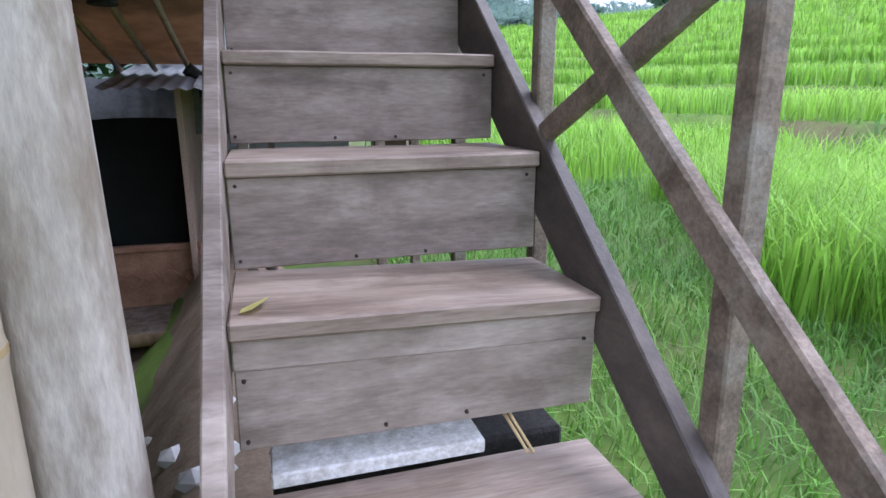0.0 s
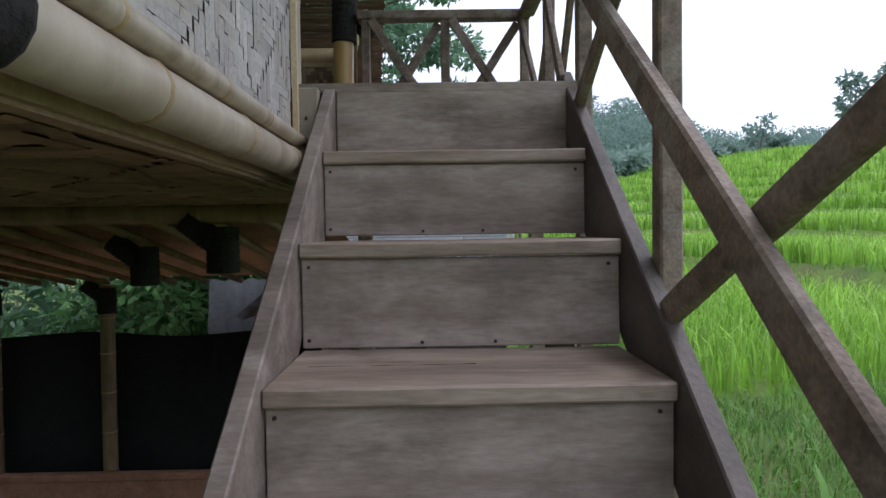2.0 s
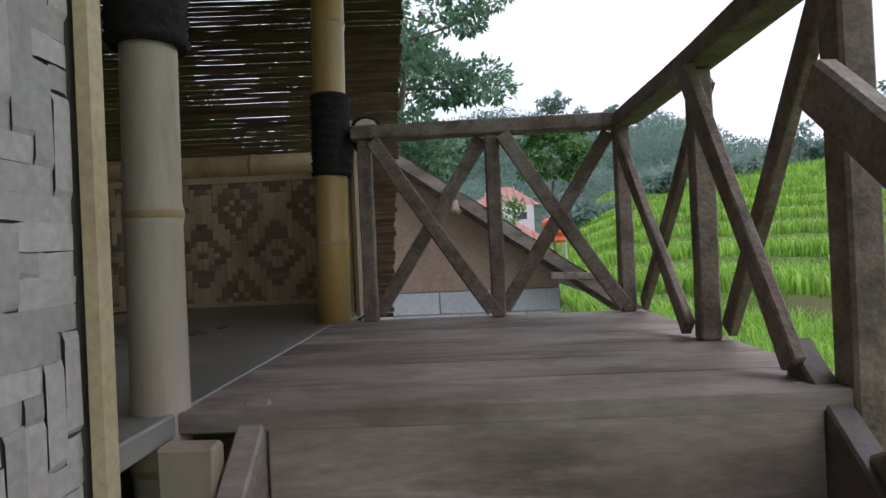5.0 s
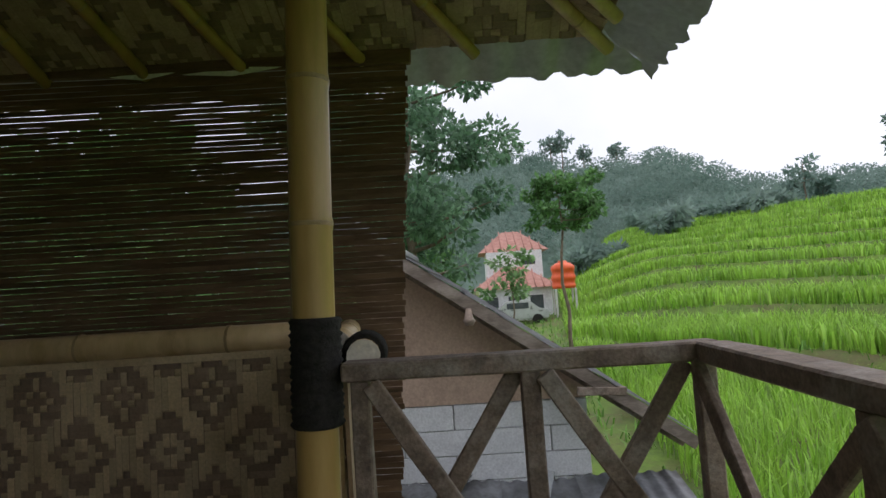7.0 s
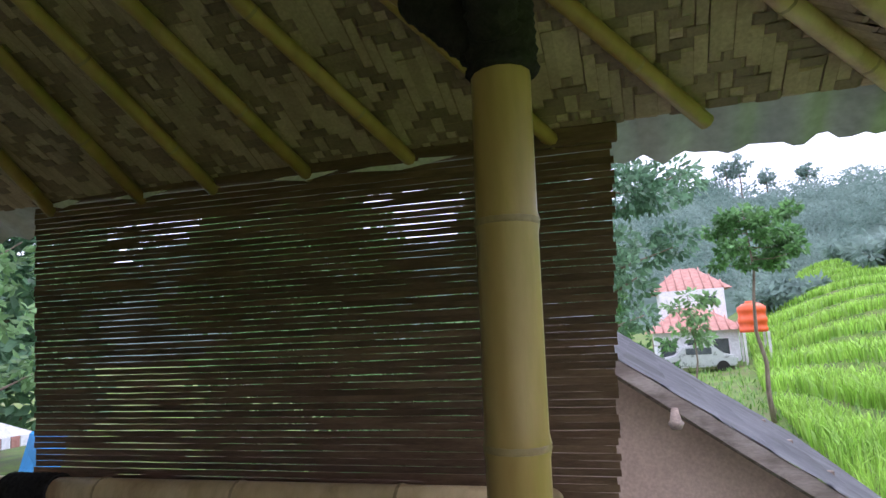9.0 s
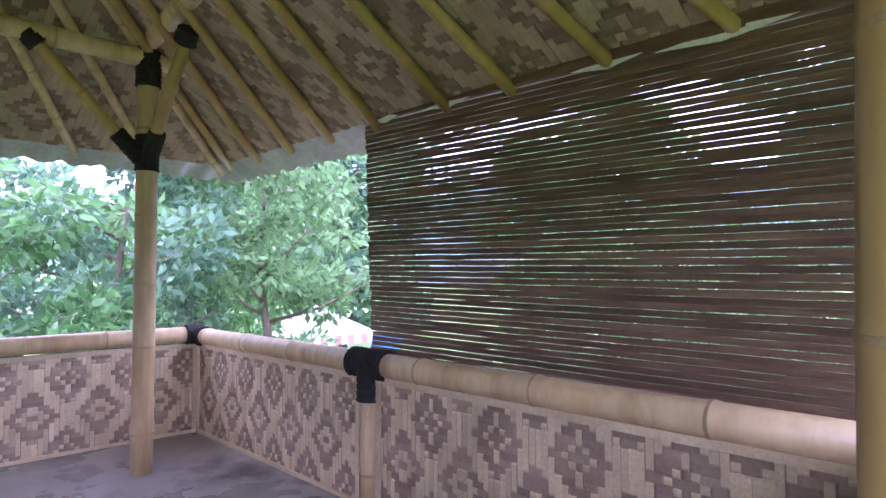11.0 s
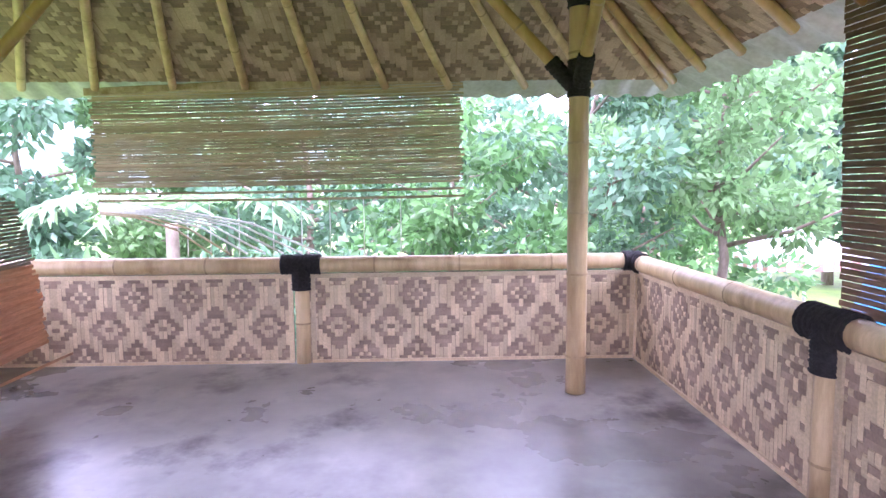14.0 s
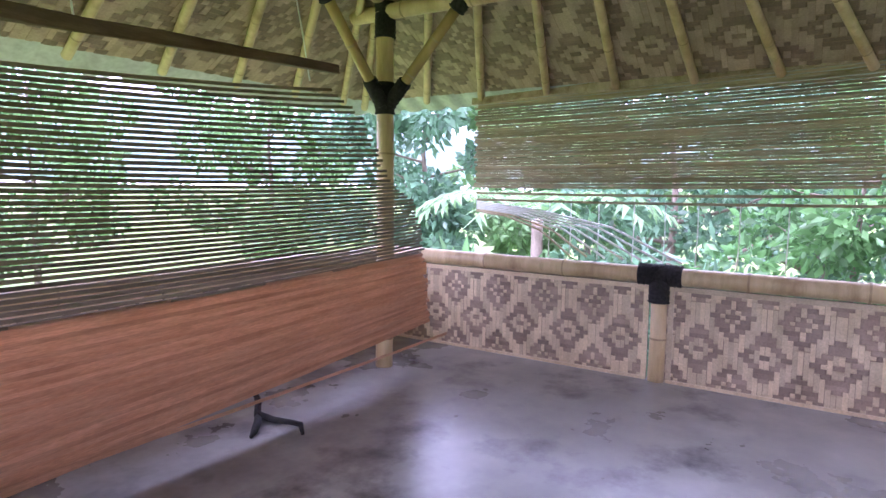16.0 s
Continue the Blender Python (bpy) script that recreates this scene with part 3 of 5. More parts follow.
def weave(name, origin, eu, ev, en, nu, nv, cell, rule, mats, parent, lift=0.004, inside=None, jit=0.08, seed=1, gap=0.012, skew=0.0):
    """Flat woven mat: runs of upright and level strips, each run a slightly arched strip."""
    rnd = random.Random(seed)
    verts, faces, mi = [], [], []
    eu, ev, en, o = Vector(eu), Vector(ev), Vector(en), Vector(origin)

    def strip(u0, u1, v0, v1, which, along_u):
        b = len(verts)
        g = gap * cell
        j = lambda: rnd.uniform(-jit, jit) * cell
        a0, a1, c0, c1 = u0 * cell + g + j(), u1 * cell - g + j(), v0 * cell + g + j(), v1 * cell - g + j()
        top = lift * rnd.uniform(0.8, 1.3)
        if along_u:
            ring = [(a0, c0, 0.0005), (a0, c1, 0.0005), (a0 + cell * 0.3, c0, top), (a0 + cell * 0.3, c1, top), (a1 - cell * 0.3, c0, top), (a1 - cell * 0.3, c1, top), (a1, c0, 0.0005), (a1, c1, 0.0005)]
        else:
            ring = [(a0, c0, 0.0005), (a1, c0, 0.0005), (a0, c0 + cell * 0.3, top), (a1, c0 + cell * 0.3, top), (a0, c1 - cell * 0.3, top), (a1, c1 - cell * 0.3, top), (a0, c1, 0.0005), (a1, c1, 0.0005)]
        for u, v, n in ring:
            q = skew * cell
            verts.append(o + eu * (u + rnd.uniform(-q, q)) + ev * (v + rnd.uniform(-q, q)) + en * n)
        for k in (0, 2, 4):
            faces.append((b + k, b + k + 1, b + k + 3, b + k + 2))
            mi.append(which)

    grid = [[rule(i, j) for j in range(nv)] for i in range(nu)]
    for i in range(nu):
        j = 0
        while j < nv:
            k = j
            while k < nv and grid[i][k] and k - j < 6:
                k += 1
            if k > j:
                if inside is None or inside(i + 0.5, (j + k) / 2):
                    strip(i, i + 1, j, k, 0, False)
                j = k
            else:
                j += 1
    for j in range(nv):
        i = 0
        while i < nu:
            k = i
            while k < nu and not grid[k][j] and k - i < 6:
                k += 1
            if k > i:
                if inside is None or inside((i + k) / 2, j + 0.5):
                    strip(i, k, j, j + 1, 1, True)
                i = k
            else:
                i += 1
    ob = raw(name, verts, faces, mats, parent, mi)
    ob["kind"] = "stuff"
    return ob


def half_wall(name, p0, p1, inward, label, white=False, z0=None, seed=1):
    """Low wall: backing board, woven mat on the room side, thin battens; p0 to p1 along its foot."""
    p0, p1, n = Vector((*p0, 0)), Vector((*p1, 0)), Vector((*inward, 0))
    d = (p1 - p0)
    ln = d.length
    e = d.normalized()
    z0 = FLOOR if z0 is None else z0
    z1 = RAIL_Z - RAIL_R - 0.004
    w = thing(name, (p0.x, p0.y, z0), label, "half wall", kind="structure")

    def bx(nm, u0, u1, za, zb, n0, n1, mt):
        bm = bmesh.new()
        cs = [p0 + e * u + n * q + Vector((0, 0, z)) for z in (za, zb) for u, q in ((u0, n0), (u1, n0), (u1, n1), (u0, n1))]
        vs = [bm.verts.new(c) for c in cs]
        for f in ((0, 1, 2, 3), (4, 5, 6, 7), (0, 1, 5, 4), (1, 2, 6, 5), (2, 3, 7, 6), (3, 0, 4, 7)):
            bm.faces.new([vs[k] for k in f])
        bmesh.ops.recalc_face_normals(bm, faces=bm.faces)
        part(nm, bm, mt, w)

    bx("backing", 0.01, ln - 0.01, z0 + 0.004, z1, -0.006, 0.006, M_BACK)
    c = 0.0270
    weave("woven_mat", p0 + n * 0.008 + Vector((0, 0, FLOOR + 0.012)), e, (0, 0, 1), n, int((ln - 0.02) / c), int((z1 - FLOOR - 0.015) / c), c, pattern_floor, [M_LIGHT, M_DARK], w, seed=seed)
    bx("batten", 0.01, ln - 0.01, z1 - 0.03, z1 - 0.002, 0.0135, 0.026, M_LIGHT)
    bx("batten", 0.01, ln - 0.01, FLOOR + 0.002, FLOOR + 0.022, 0.0135, 0.026, M_LIGHT)
    bx("batten", 0.01, 0.04, FLOOR + 0.022, z1 - 0.03, 0.0135, 0.024, M_LIGHT)
    bx("batten", ln - 0.04, ln - 0.01, FLOOR + 0.022, z1 - 0.03, 0.0135, 0.024, M_LIGHT)
    return w, p0, e, n, ln, z1, bx


MIDX = -2.61
EX2 = -0.41
MIDY = 3.13
half_wall("wall_west_1", (WX, WYS + 0.01), (WX, MIDY - 0.05), (1, 0), "woven bamboo half wall with brown lozenge pattern", seed=1)
half_wall("wall_west_2", (WX, MIDY + 0.05), (WX, WY - 0.01), (1, 0), "woven bamboo half wall with brown lozenge pattern", seed=2)
half_wall("wall_north_1", (WX + 0.01, WY), (MIDX - 0.05, WY), (0, -1), "woven bamboo half wall with brown lozenge pattern", seed=3)
half_wall("wall_north_2", (MIDX + 0.05, WY), (-0.64, WY), (0, -1), "woven bamboo half wall with brown lozenge pattern", seed=4)
half_wall("wall_south_1", (WX + 0.01, WYS), (MIDX - 0.05, WYS), (0, 1), "woven bamboo half wall with brown lozenge pattern", seed=5)
half_wall("wall_south_2", (MIDX + 0.05, WYS), (WXE - 0.05, WYS), (0, 1), "woven bamboo half wall with brown lozenge pattern", seed=6)
half_wall("wall_east_2", (EX2 - 0.06, 4.66), (EX2 - 0.16, WY - 0.01), (-0.9895, -0.1446), "woven bamboo half wall with brown lozenge pattern", seed=7)
east, ep, ee, en_, eln, ez1, ebx = half_wall("wall_east_1", (WXE, WYS + 0.06), (WXE, 3.235), (-1, 0), "woven bamboo half wall, whitened on the stair side", z0=2.325, seed=8)


def pattern_white(i, j):
    s = 1 if ((i // 9) + (j // 8)) % 2 else -1
    return ((i + s * j) % 8) < 4


WC = 0.0255
ebx("outer_backing", 0.01, eln - 0.01, 2.325, ez1, -0.012, -0.0065, M_DARKGAP)
weave("whitened_mat", ep - en_ * 0.0125 + Vector((0, 0, 2.33)), ee, (0, 0, 1), -en_, int((eln - 0.03) / WC), int((ez1 - 2.33) / WC), WC, pattern_white, [M_WHITE, M_WHITE], east, 0.003, None, 0.045, 11, 0.006, 0.07)
ebx("end_batten", eln - 0.028, eln - 0.005, 2.325, ez1, -0.034, -0.0195, M_LIGHT)
ebx("top_batten", 0.01, eln - 0.029, ez1 - 0.03, ez1 - 0.001, -0.034, -0.0195, M_LIGHT)
bamboo("foot_rail", (WXE + 0.026, 0.9, 2.304), (WXE + 0.026, 3.31, 2.304), 0.023, "slim grey bamboo along the wall foot", "bamboo rail", M_GREYBAMBOO, 3)
bamboo("edge_beam", (WXE + 0.012, 0.75, 2.232), (WXE + 0.012, 3.34, 2.232), 0.046, "thick pale bamboo beam under the hut edge", "bamboo beam", M_GREYBAMBOO, 4, gap=0.5)
bamboo("wall_post", (-0.553, 3.49, 2.186), (-0.553, 3.49, RAIL_Z + 0.04), 0.041, "pale bamboo post at the wall end", "bamboo post", M_GREYBAMBOO, 6, gap=0.34)
tagged(link("rope_lashing", wrap_bm((-0.553, 3.49, RAIL_Z - 0.13), (-0.553, 3.49, RAIL_Z + 0.07), 0.055), M_ROPE), "black palm-fibre lashing round a bamboo joint", "rope lashing", "rope lashings")

# rails on the half walls
rails = [((WX, WYS - 0.06, RAIL_Z), (WX, WY + 0.06, RAIL_Z)), ((WX - 0.06, WY, RAIL_Z - 0.012), (-0.655, WY, RAIL_Z - 0.012)),
         ((WX - 0.06, WYS, RAIL_Z - 0.012), (WXE + 0.06, WYS, RAIL_Z - 0.012)), ((WXE, WYS - 0.06, RAIL_Z), (WXE - 0.03, 3.46, RAIL_Z)),
         ((EX2 - 0.09, 4.70, RAIL_Z - 0.01), (EX2 - 0.19, WY + 0.03, RAIL_Z - 0.01)), ((EX2, 4.625, RAIL_Z - 0.035), (EX2 - 0.02, 4.80, RAIL_Z - 0.035))]
for i, (a, b) in enumerate(rails):
    bamboo("bamboo_rail", a, b, RAIL_R if i < 4 else 0.043, "thick yellowed bamboo rail on the half wall", "bamboo rail", M_BAMBOO, 20 + i, gap=0.55, group="bamboo rails")
for x, y in ((WX, MIDY), (MIDX, WY), (MIDX, WYS)):
    bamboo("short_post", (x, y, FLOOR), (x, y, RAIL_Z - 0.05), 0.052, "short bamboo post carrying the rail", "bamboo post", M_BAMBOO, int(x * 9 + y), group="short posts")


def lashing(spans, label="black palm-fibre lashing round a bamboo joint"):
    bm = bmesh.new()
    for p0, p1, r in spans:
        o = wrap_bm(p0, p1, r)
        me = bpy.data.meshes.new("tmp")
        o.to_mesh(me)
        o.free()
        bm.from_mesh(me)
        bpy.data.meshes.remove(me)
    return tagged(link("rope_lashing", bm, M_ROPE), label, "rope lashing", "rope lashings")


lashing([((WX, MIDY - 0.13, RAIL_Z), (WX, MIDY + 0.13, RAIL_Z), 0.067), ((WX, MIDY, RAIL_Z - 0.17), (WX, MIDY, RAIL_Z), 0.067)])
lashing([((MIDX - 0.13, WY, RAIL_Z - 0.012), (MIDX + 0.13, WY, RAIL_Z - 0.012), 0.067), ((MIDX, WY, RAIL_Z - 0.18), (MIDX, WY, RAIL_Z), 0.067)])
lashing([((WX, WY - 0.10, RAIL_Z), (WX, WY + 0.02, RAIL_Z), 0.067), ((WX - 0.02, WY, RAIL_Z - 0.012), (WX + 0.11, WY, RAIL_Z - 0.012), 0.067)])

# main posts with braces and ring beams
POSTS = [(-3.875, 4.80), (-3.85, 1.545), (-0.503, 4.56), (-0.53, 1.45)]
BEAM_Z = 4.80
CX, CY = -2.15, 3.10
for i, (x, y) in enumerate(POSTS):
    low = float(height(x, y)) - 0.1
    lean_x = 0.028 if i == 2 else 0.0
    bamboo("main_post", (x - lean_x, y, FLOOR - 0.03), (x + lean_x, y, BEAM_Z + 0.02), 0.053 if i == 2 else 0.056, "tall yellow bamboo roof post", "bamboo post", M_YELLOW if i == 2 else M_BAMBOO, 40 + i, gap=0.42, group="roof posts", taper=0.02)
    ang_x = 1 if x < CX else -1
    ang_y = 1 if y < CY else -1
    J = Vector((x + lean_x * 0.5, y, 4.235 if i == 2 else 4.27))
    spans = [(J - Vector((0, 0, 0.10)), J + Vector((0, 0, 0.10)), 0.061)]
    for dx, dy in ((ang_x, 0), (0, ang_y)):
        d = Vector((dx, dy, 1.05)).normalized()
        b0 = J + Vector((dx, dy, 0)) * 0.02 - Vector((0, 0, 0.05))
        b1 = b0 + d * 0.78
        bamboo("brace", b0, b1, 0.033, "slanting yellow bamboo brace under the roof", "bamboo brace", M_YELLOW, 60 + i * 2 + dx, group="roof braces", gap=0.3)
        spans.append((b0 + d * 0.02, b0 + d * 0.20, 0.043))
        lashing([(b1 - d * 0.06 - Vector((dx, dy, 0)) * 0.0, b1 + d * 0.02, 0.05)])
    lashing(spans)
    lashing([((x + lean_x * 0.9, y, BEAM_Z - 0.16), (x + lean_x, y, BEAM_Z + 0.06), 0.064)])
for a, b in ((0, 1), (2, 3), (0, 2), (1, 3)):
    (xa, ya), (xb, yb) = POSTS[a], POSTS[b]
    dz = 0.0 if a + b in (1, 5) else 0.09
    e = (Vector((xb, yb, 0)) - Vector((xa, ya, 0))).normalized() * 0.25
    bamboo("ring_beam", (xa - e.x, ya - e.y, BEAM_Z + dz), (xb + e.x, yb + e.y, BEAM_Z + dz), 0.05, "bamboo beam tying the roof posts", "bamboo beam", M_BAMBOO, 80 + a + b, group="ring beams", gap=0.45)
lashing([((-0.519, 4.56, RAIL_Z - 0.19), (-0.513, 4.56, RAIL_Z + 0.075), 0.062)])
lashing([((EX2 - 0.004, 4.655, RAIL_Z - 0.035), (EX2 - 0.02, 4.80, RAIL_Z - 0.035), 0.056)])
log = bmesh.new()
tube(log, [(-0.596, 1.37, -0.6), (-0.60, 1.37, 0.3), (-0.608, 1.36, 0.9), (-0.621, 1.37, 1.5), (-0.63, 1.37, 2.11)], [0.094, 0.09, 0.086, 0.084, 0.08], 24)
tagged(link("log_post", log, M_LOG, smooth=True), "weathered grey log post holding up the hut", "log post")

bamboo("side_pole", (-0.678, 1.25, -0.6), (-0.678, 1.25, 2.12), 0.045, "pale bamboo pole standing beside the log post", "pole", M_GREYBAMBOO, 310)

# roof
AZ, EZ = 5.78, 4.44
HX, HY = 2.66, 2.51
DROP = 0.075      # the east eave hangs lower


roof = thing("ceiling", (0, 0, 0), "woven bamboo matting under the roof", "ceiling", kind="structure")
RC = 0.036
for side in range(4):
    ax = (1, 0) if side == 0 else (-1, 0) if side == 1 else (0, 1) if side == 2 else (0, -1)
    run, half = (HX, HY) if ax[0] else (HY, HX)
    out = Vector((ax[0], ax[1], 0))
    along = Vector((-ax[1], ax[0], -DROP * -ax[1] / (2 * half))).normalized()
    foot = Vector((CX, CY, EZ - DROP * (1 + ax[0]) / 2)) + out * run
    up = (Vector((CX, CY, AZ)) - foot)
    sl = up.length
    up.normalize()
    nrm = along.cross(up).normalized()
    if nrm.z > 0:
        nrm = -nrm
    nu, nv = int(2 * half / RC), int(sl / RC)
    ok = lambda i, j, nu=nu, nv=nv: abs(i - nu / 2) < (nu / 2) * (1 - j / nv) - 0.6
    m_ = weave("roof_matting", foot - along * half + nrm * 0.004, along, up, nrm, nu, nv, RC, pattern_floor, [M_CLIGHT, M_CDARK], roof, 0.004, ok, 0.1, 30 + side)
    m_["label"] = "woven bamboo roof lining"
    bm = bmesh.new()
    a, b, c_ = foot - along * half, foot + along * half, Vector((CX, CY, AZ))
    lo = [bm.verts.new(p) for p in (a, b, c_)]
    hi = [bm.verts.new(p + Vector((0, 0, 0.02))) for p in (a, b, c_)]
    bm.faces.new(lo)
    bm.faces.new(hi[::-1])
    for k in range(3):
        bm.faces.new((lo[k], lo[(k + 1) % 3], hi[(k + 1) % 3], hi[k]))
    bmesh.ops.recalc_face_normals(bm, faces=bm.faces)
    part("lining_board", bm, M_BACK, roof)
    # corrugated sheet above, running past the rafters
    verts, faces = [], []
    over, nw = (0.33 if side == 0 else 0.27), int((half + 0.28) * 2 / 0.035)
    hw = half + 0.28
    sd = up * -1
    for i in range(nw + 1):
        s = -hw + 2 * hw * i / nw
        wz = 0.012 * math.cos(i * 2 * math.pi * 0.035 / 0.21)
        rag = 0.012 * math.sin(i * 1.9) + 0.008 * math.sin(i * 4.7)
        t_top = max(0.0, 1 - abs(s) / half * 1.0) * sl
        foot_p = foot + along * s + sd * (over + rag) + Vector((0, 0, 0.045 + wz))
        head = foot + along * s + up * t_top + Vector((0, 0, 0.045 + wz))
        if abs(s) > half:
            k = (abs(s) - half) / 0.28
            head = foot + along * s + sd * (over * k) + Vector((0, 0, 0.045 + wz))
        verts += [foot_p, head]
        if i:
            b0 = 2 * i
            faces.append((b0 - 2, b0, b0 + 1, b0 - 1))
    sh = raw("tin_roof", verts, faces, M_TIN, roof, smooth=True)
    sh["label"] = "wavy grey corrugated roof sheet"
    # rafters
    spread = [-half + 2 * half * (i + 0.5) / 10 for i in range(10)]
    if side == 2:
        spread = [CX - x for x in (-0.03, -0.52, -1.05, -1.49, -1.95, -2.33, -2.86, -3.3, -3.75, -4.2, -4.62)]
    elif side == 1:
        spread = [CY - y for y in (0.75, 1.215, 1.71, 2.237, 2.73, 3.22, 3.69, 4.13, 4.66, 5.12)]
    for i, s in enumerate(spread):
        p0 = foot + along * s - up * 0.03 + nrm * 0.034
        top = Vector((CX, CY, AZ)) + out * 0.10 + along * s * 0.06 + nrm * 0.04 - Vector((0, 0, 0.06))
        bamboo("rafter", p0, top, 0.027, "", mat=M_YELLOW if side in (2,) else M_BAMBOO, seed=100 + side * 20 + i, parent=roof, seg=10, gap=0.45)
for sx in (-1, 1):
    for sy in (-1, 1):
        bamboo("hip_rafter", (CX + sx * (HX + 0.04), CY + sy * (HY + 0.04), EZ - 0.05 - DROP * (1 + sx) / 2), (CX + sx * 0.1, CY + sy * 0.1, AZ - 0.10), 0.03, "", mat=M_BAMBOO, seed=7 + sx + sy, parent=roof, seg=10)

# ---- blinds ----


def slat_mesh(name, length, width, seed, mat, sag=0.0, rise=0.0, even=False):
    rnd = random.Random(seed)
    n = max(8, int(length / 0.11))
    verts, faces = [], []
    for i in range(n + 1):
        f = i / n
        z = -sag * 4 * f * (1 - f) + rise * f + rnd.uniform(-0.0009, 0.0009)
        wa = width / 2 * (1.0 if even else rnd.choice((1.0, 0.97, 1.05, 1.12, 0.93)))
        wb = width / 2 * (1.0 if even else rnd.choice((1.0, 1.05, 0.97, 1.11)))
        y = rnd.uniform(-0.002, 0.002)
        verts += [(f * length, y - 0.0015, z - wa), (f * length, y - 0.0015, z + wb), (f * length, y + 0.0015, z + wb), (f * length, y + 0.0015, z - wa)]
        if i:
            b = 4 * i
            for k in range(4):
                faces.append((b - 4 + k, b - 4 + (k + 1) % 4, b + (k + 1) % 4, b + k))
    faces += [(3, 2, 1, 0), (4 * n, 4 * n + 1, 4 * n + 2, 4 * n + 3)]
    me = bpy.data.meshes.new(name)
    me.from_pydata(verts, [], faces)
    me.materials.append(mat)
    return me


def cord(name, pts, r, mat, parent, seg=6):
    return part(name, tube(bmesh.new(), pts, [r] * len(pts), seg), mat, parent)


# north blind: closed, hung outside the rail
blind = thing("bamboo_blind", (-0.37, 5.61, 4.36), "dark split-bamboo roller blind, fully lowered", "blind", "blinds", local=True)
BW, PITCH = 2.68, 0.0244
mesh_set = [slat_mesh("slat", BW, 0.0226, s, M_SLAT, 0.0015) for s in range(10)]
rb = random.Random(3)


def hang(root, left, right, mesh, flip, long=BW):
    """One slat of a blind, from its right end to its left end."""
    o = new("slat", mesh)
    o.parent = root
    p, q = (left, right) if flip else (right, left)
    ex = (q - p).normalized()
    ey = Vector((0, 0, 1)).cross(ex).normalized()
    m = Matrix((ex, ey, ex.cross(ey))).transposed().to_4x4()
    o.matrix_basis = Matrix.Translation(p) @ m @ Matrix.Diagonal(((q - p).length / long, 1, 1, 1))
    return o


d, k = 0.065, 0
while d < 1.93:
    up = 0.095 * max(0.0, 1 - d / 1.3)
    yy = rb.uniform(-0.0015, 0.0015)
    hang(blind, Vector((-2.59 + 0.055 * d + rb.uniform(-0.008, 0.008), yy, up - d)), Vector((0.045 - 0.075 * d + rb.uniform(-0.008, 0.008), yy, -d)), rb.choice(mesh_set), k % 2)
    d += PITCH * rb.choice((0.95, 0.98, 0.99, 1.0, 1.0, 1.02))
    k += 1
part("head_batten", beam_bm((0.06, -0.004, -0.02), (-2.62, -0.004, 0.085), 0.03, 0.07, 0.006, 10, 0.004), M_SLAT, blind)
for x in (-0.35, -1.13, -1.95, -2.45):
    up = -0.036 * x
    cord("tie", [(x, 0.0, up - 0.03), (x + 0.01, -0.03, up + 0.03), (x + 0.02, -0.05, up + 0.06)], 0.005, M_STRING, blind)
for a, b in ((-0.5, -0.95), (-0.98, -1.28), (-1.8, -2.1), (-2.3, -2.5)):
    up = -0.018 * (a + b)
    bm = bmesh.new()
    for yy in (-0.014, -0.018):
        bm.faces.new([bm.verts.new(p) for p in ((a, yy, up - 0.05), ((a + b) / 2, yy, up - 0.072), (b, yy, up - 0.048), ((a + b) / 2 + 0.04, yy, up - 0.035))])
    part("cloth_scrap", bm, M_STRING, blind, "torn pale cloth scrap")

# west blind: half raised, loose slats below
blind2 = thing("bamboo_blind", (-4.84, 1.66, 4.39), "pale split-bamboo blind, half lowered and coming apart", "blind", "blinds", local=True)
W2 = 2.56
mesh_set2 = [slat_mesh("slat", W2, 0.0163, 20 + s, M_PALESLAT, 0.008, 0.0) for s in range(8)]
z, k = -0.02, 0
while z > -0.80:
    o = new("slat", rb.choice(mesh_set2))
    o.parent = blind2
    o.matrix_basis = pose(rb.uniform(-0.004, 0.004), rb.uniform(-0.02, 0.02), z, 0, -1.6 * (1 + z), 90)
    z -= 0.0185 * rb.choice((0.9, 0.95, 1.0, 1.03, 1.12)) if z > -0.66 else 0.05
    k += 1
part("head_batten", beam_bm((0.012, -0.03, -0.02), (0.012, W2 + 0.03, 0.075), 0.028, 0.05, 0.004, 8, 0.008), M_PALESLAT, blind2)
for i in range(7):
    f = i / 6
    y1 = 1.55 - 0.75 * f
    pts = [(0.0, 0.02, -0.78 - 0.012 * i), (0.02, y1 * 0.35, -0.80 - 0.05 * f - 0.03), (0.03, y1 * 0.7, -0.93 - 0.04 * f), (0.05, y1, -1.14)]
    cord("loose_slat", pts, 0.0075, M_PALESLAT if i > 4 else M_STRING, blind2)
for y in (0.62, 0.78, 0.98, 1.22, 1.42, 1.62, 1.86, 2.12):
    cord("cord", [(0, y, -0.75), (0.002, y + 0.004, -0.95), (0.004, y, -1.16)], 0.004, M_STRING, blind2)

# south blind: hung inside the posts, slipped askew
blind3 = thing("bamboo_blind", (-0.62, 1.66, 4.30), "loose brown bamboo blind hanging askew to the floor", "blind", "blinds", local=True)
long3 = [slat_mesh("slat", 3.0, 0.0158, 60 + s, M_BACKLITSLAT, 0.03, even=True) for s in range(6)]
thick3 = [slat_mesh("slat", 3.0, 0.0196, 80 + s, M_LITSLAT, 0.015) for s in range(6)]
edge_f = (0.0, 0.07, 0.26, 0.36, 1.0)
edge_x = (-3.23, -3.46, -3.70, -3.96, -4.20)
tilt_f = (0.0, 0.26, 0.62, 1.0)
tilt_m = (0.069, 0.0, 0.010, 0.045)
drop, k = 0.0, 0
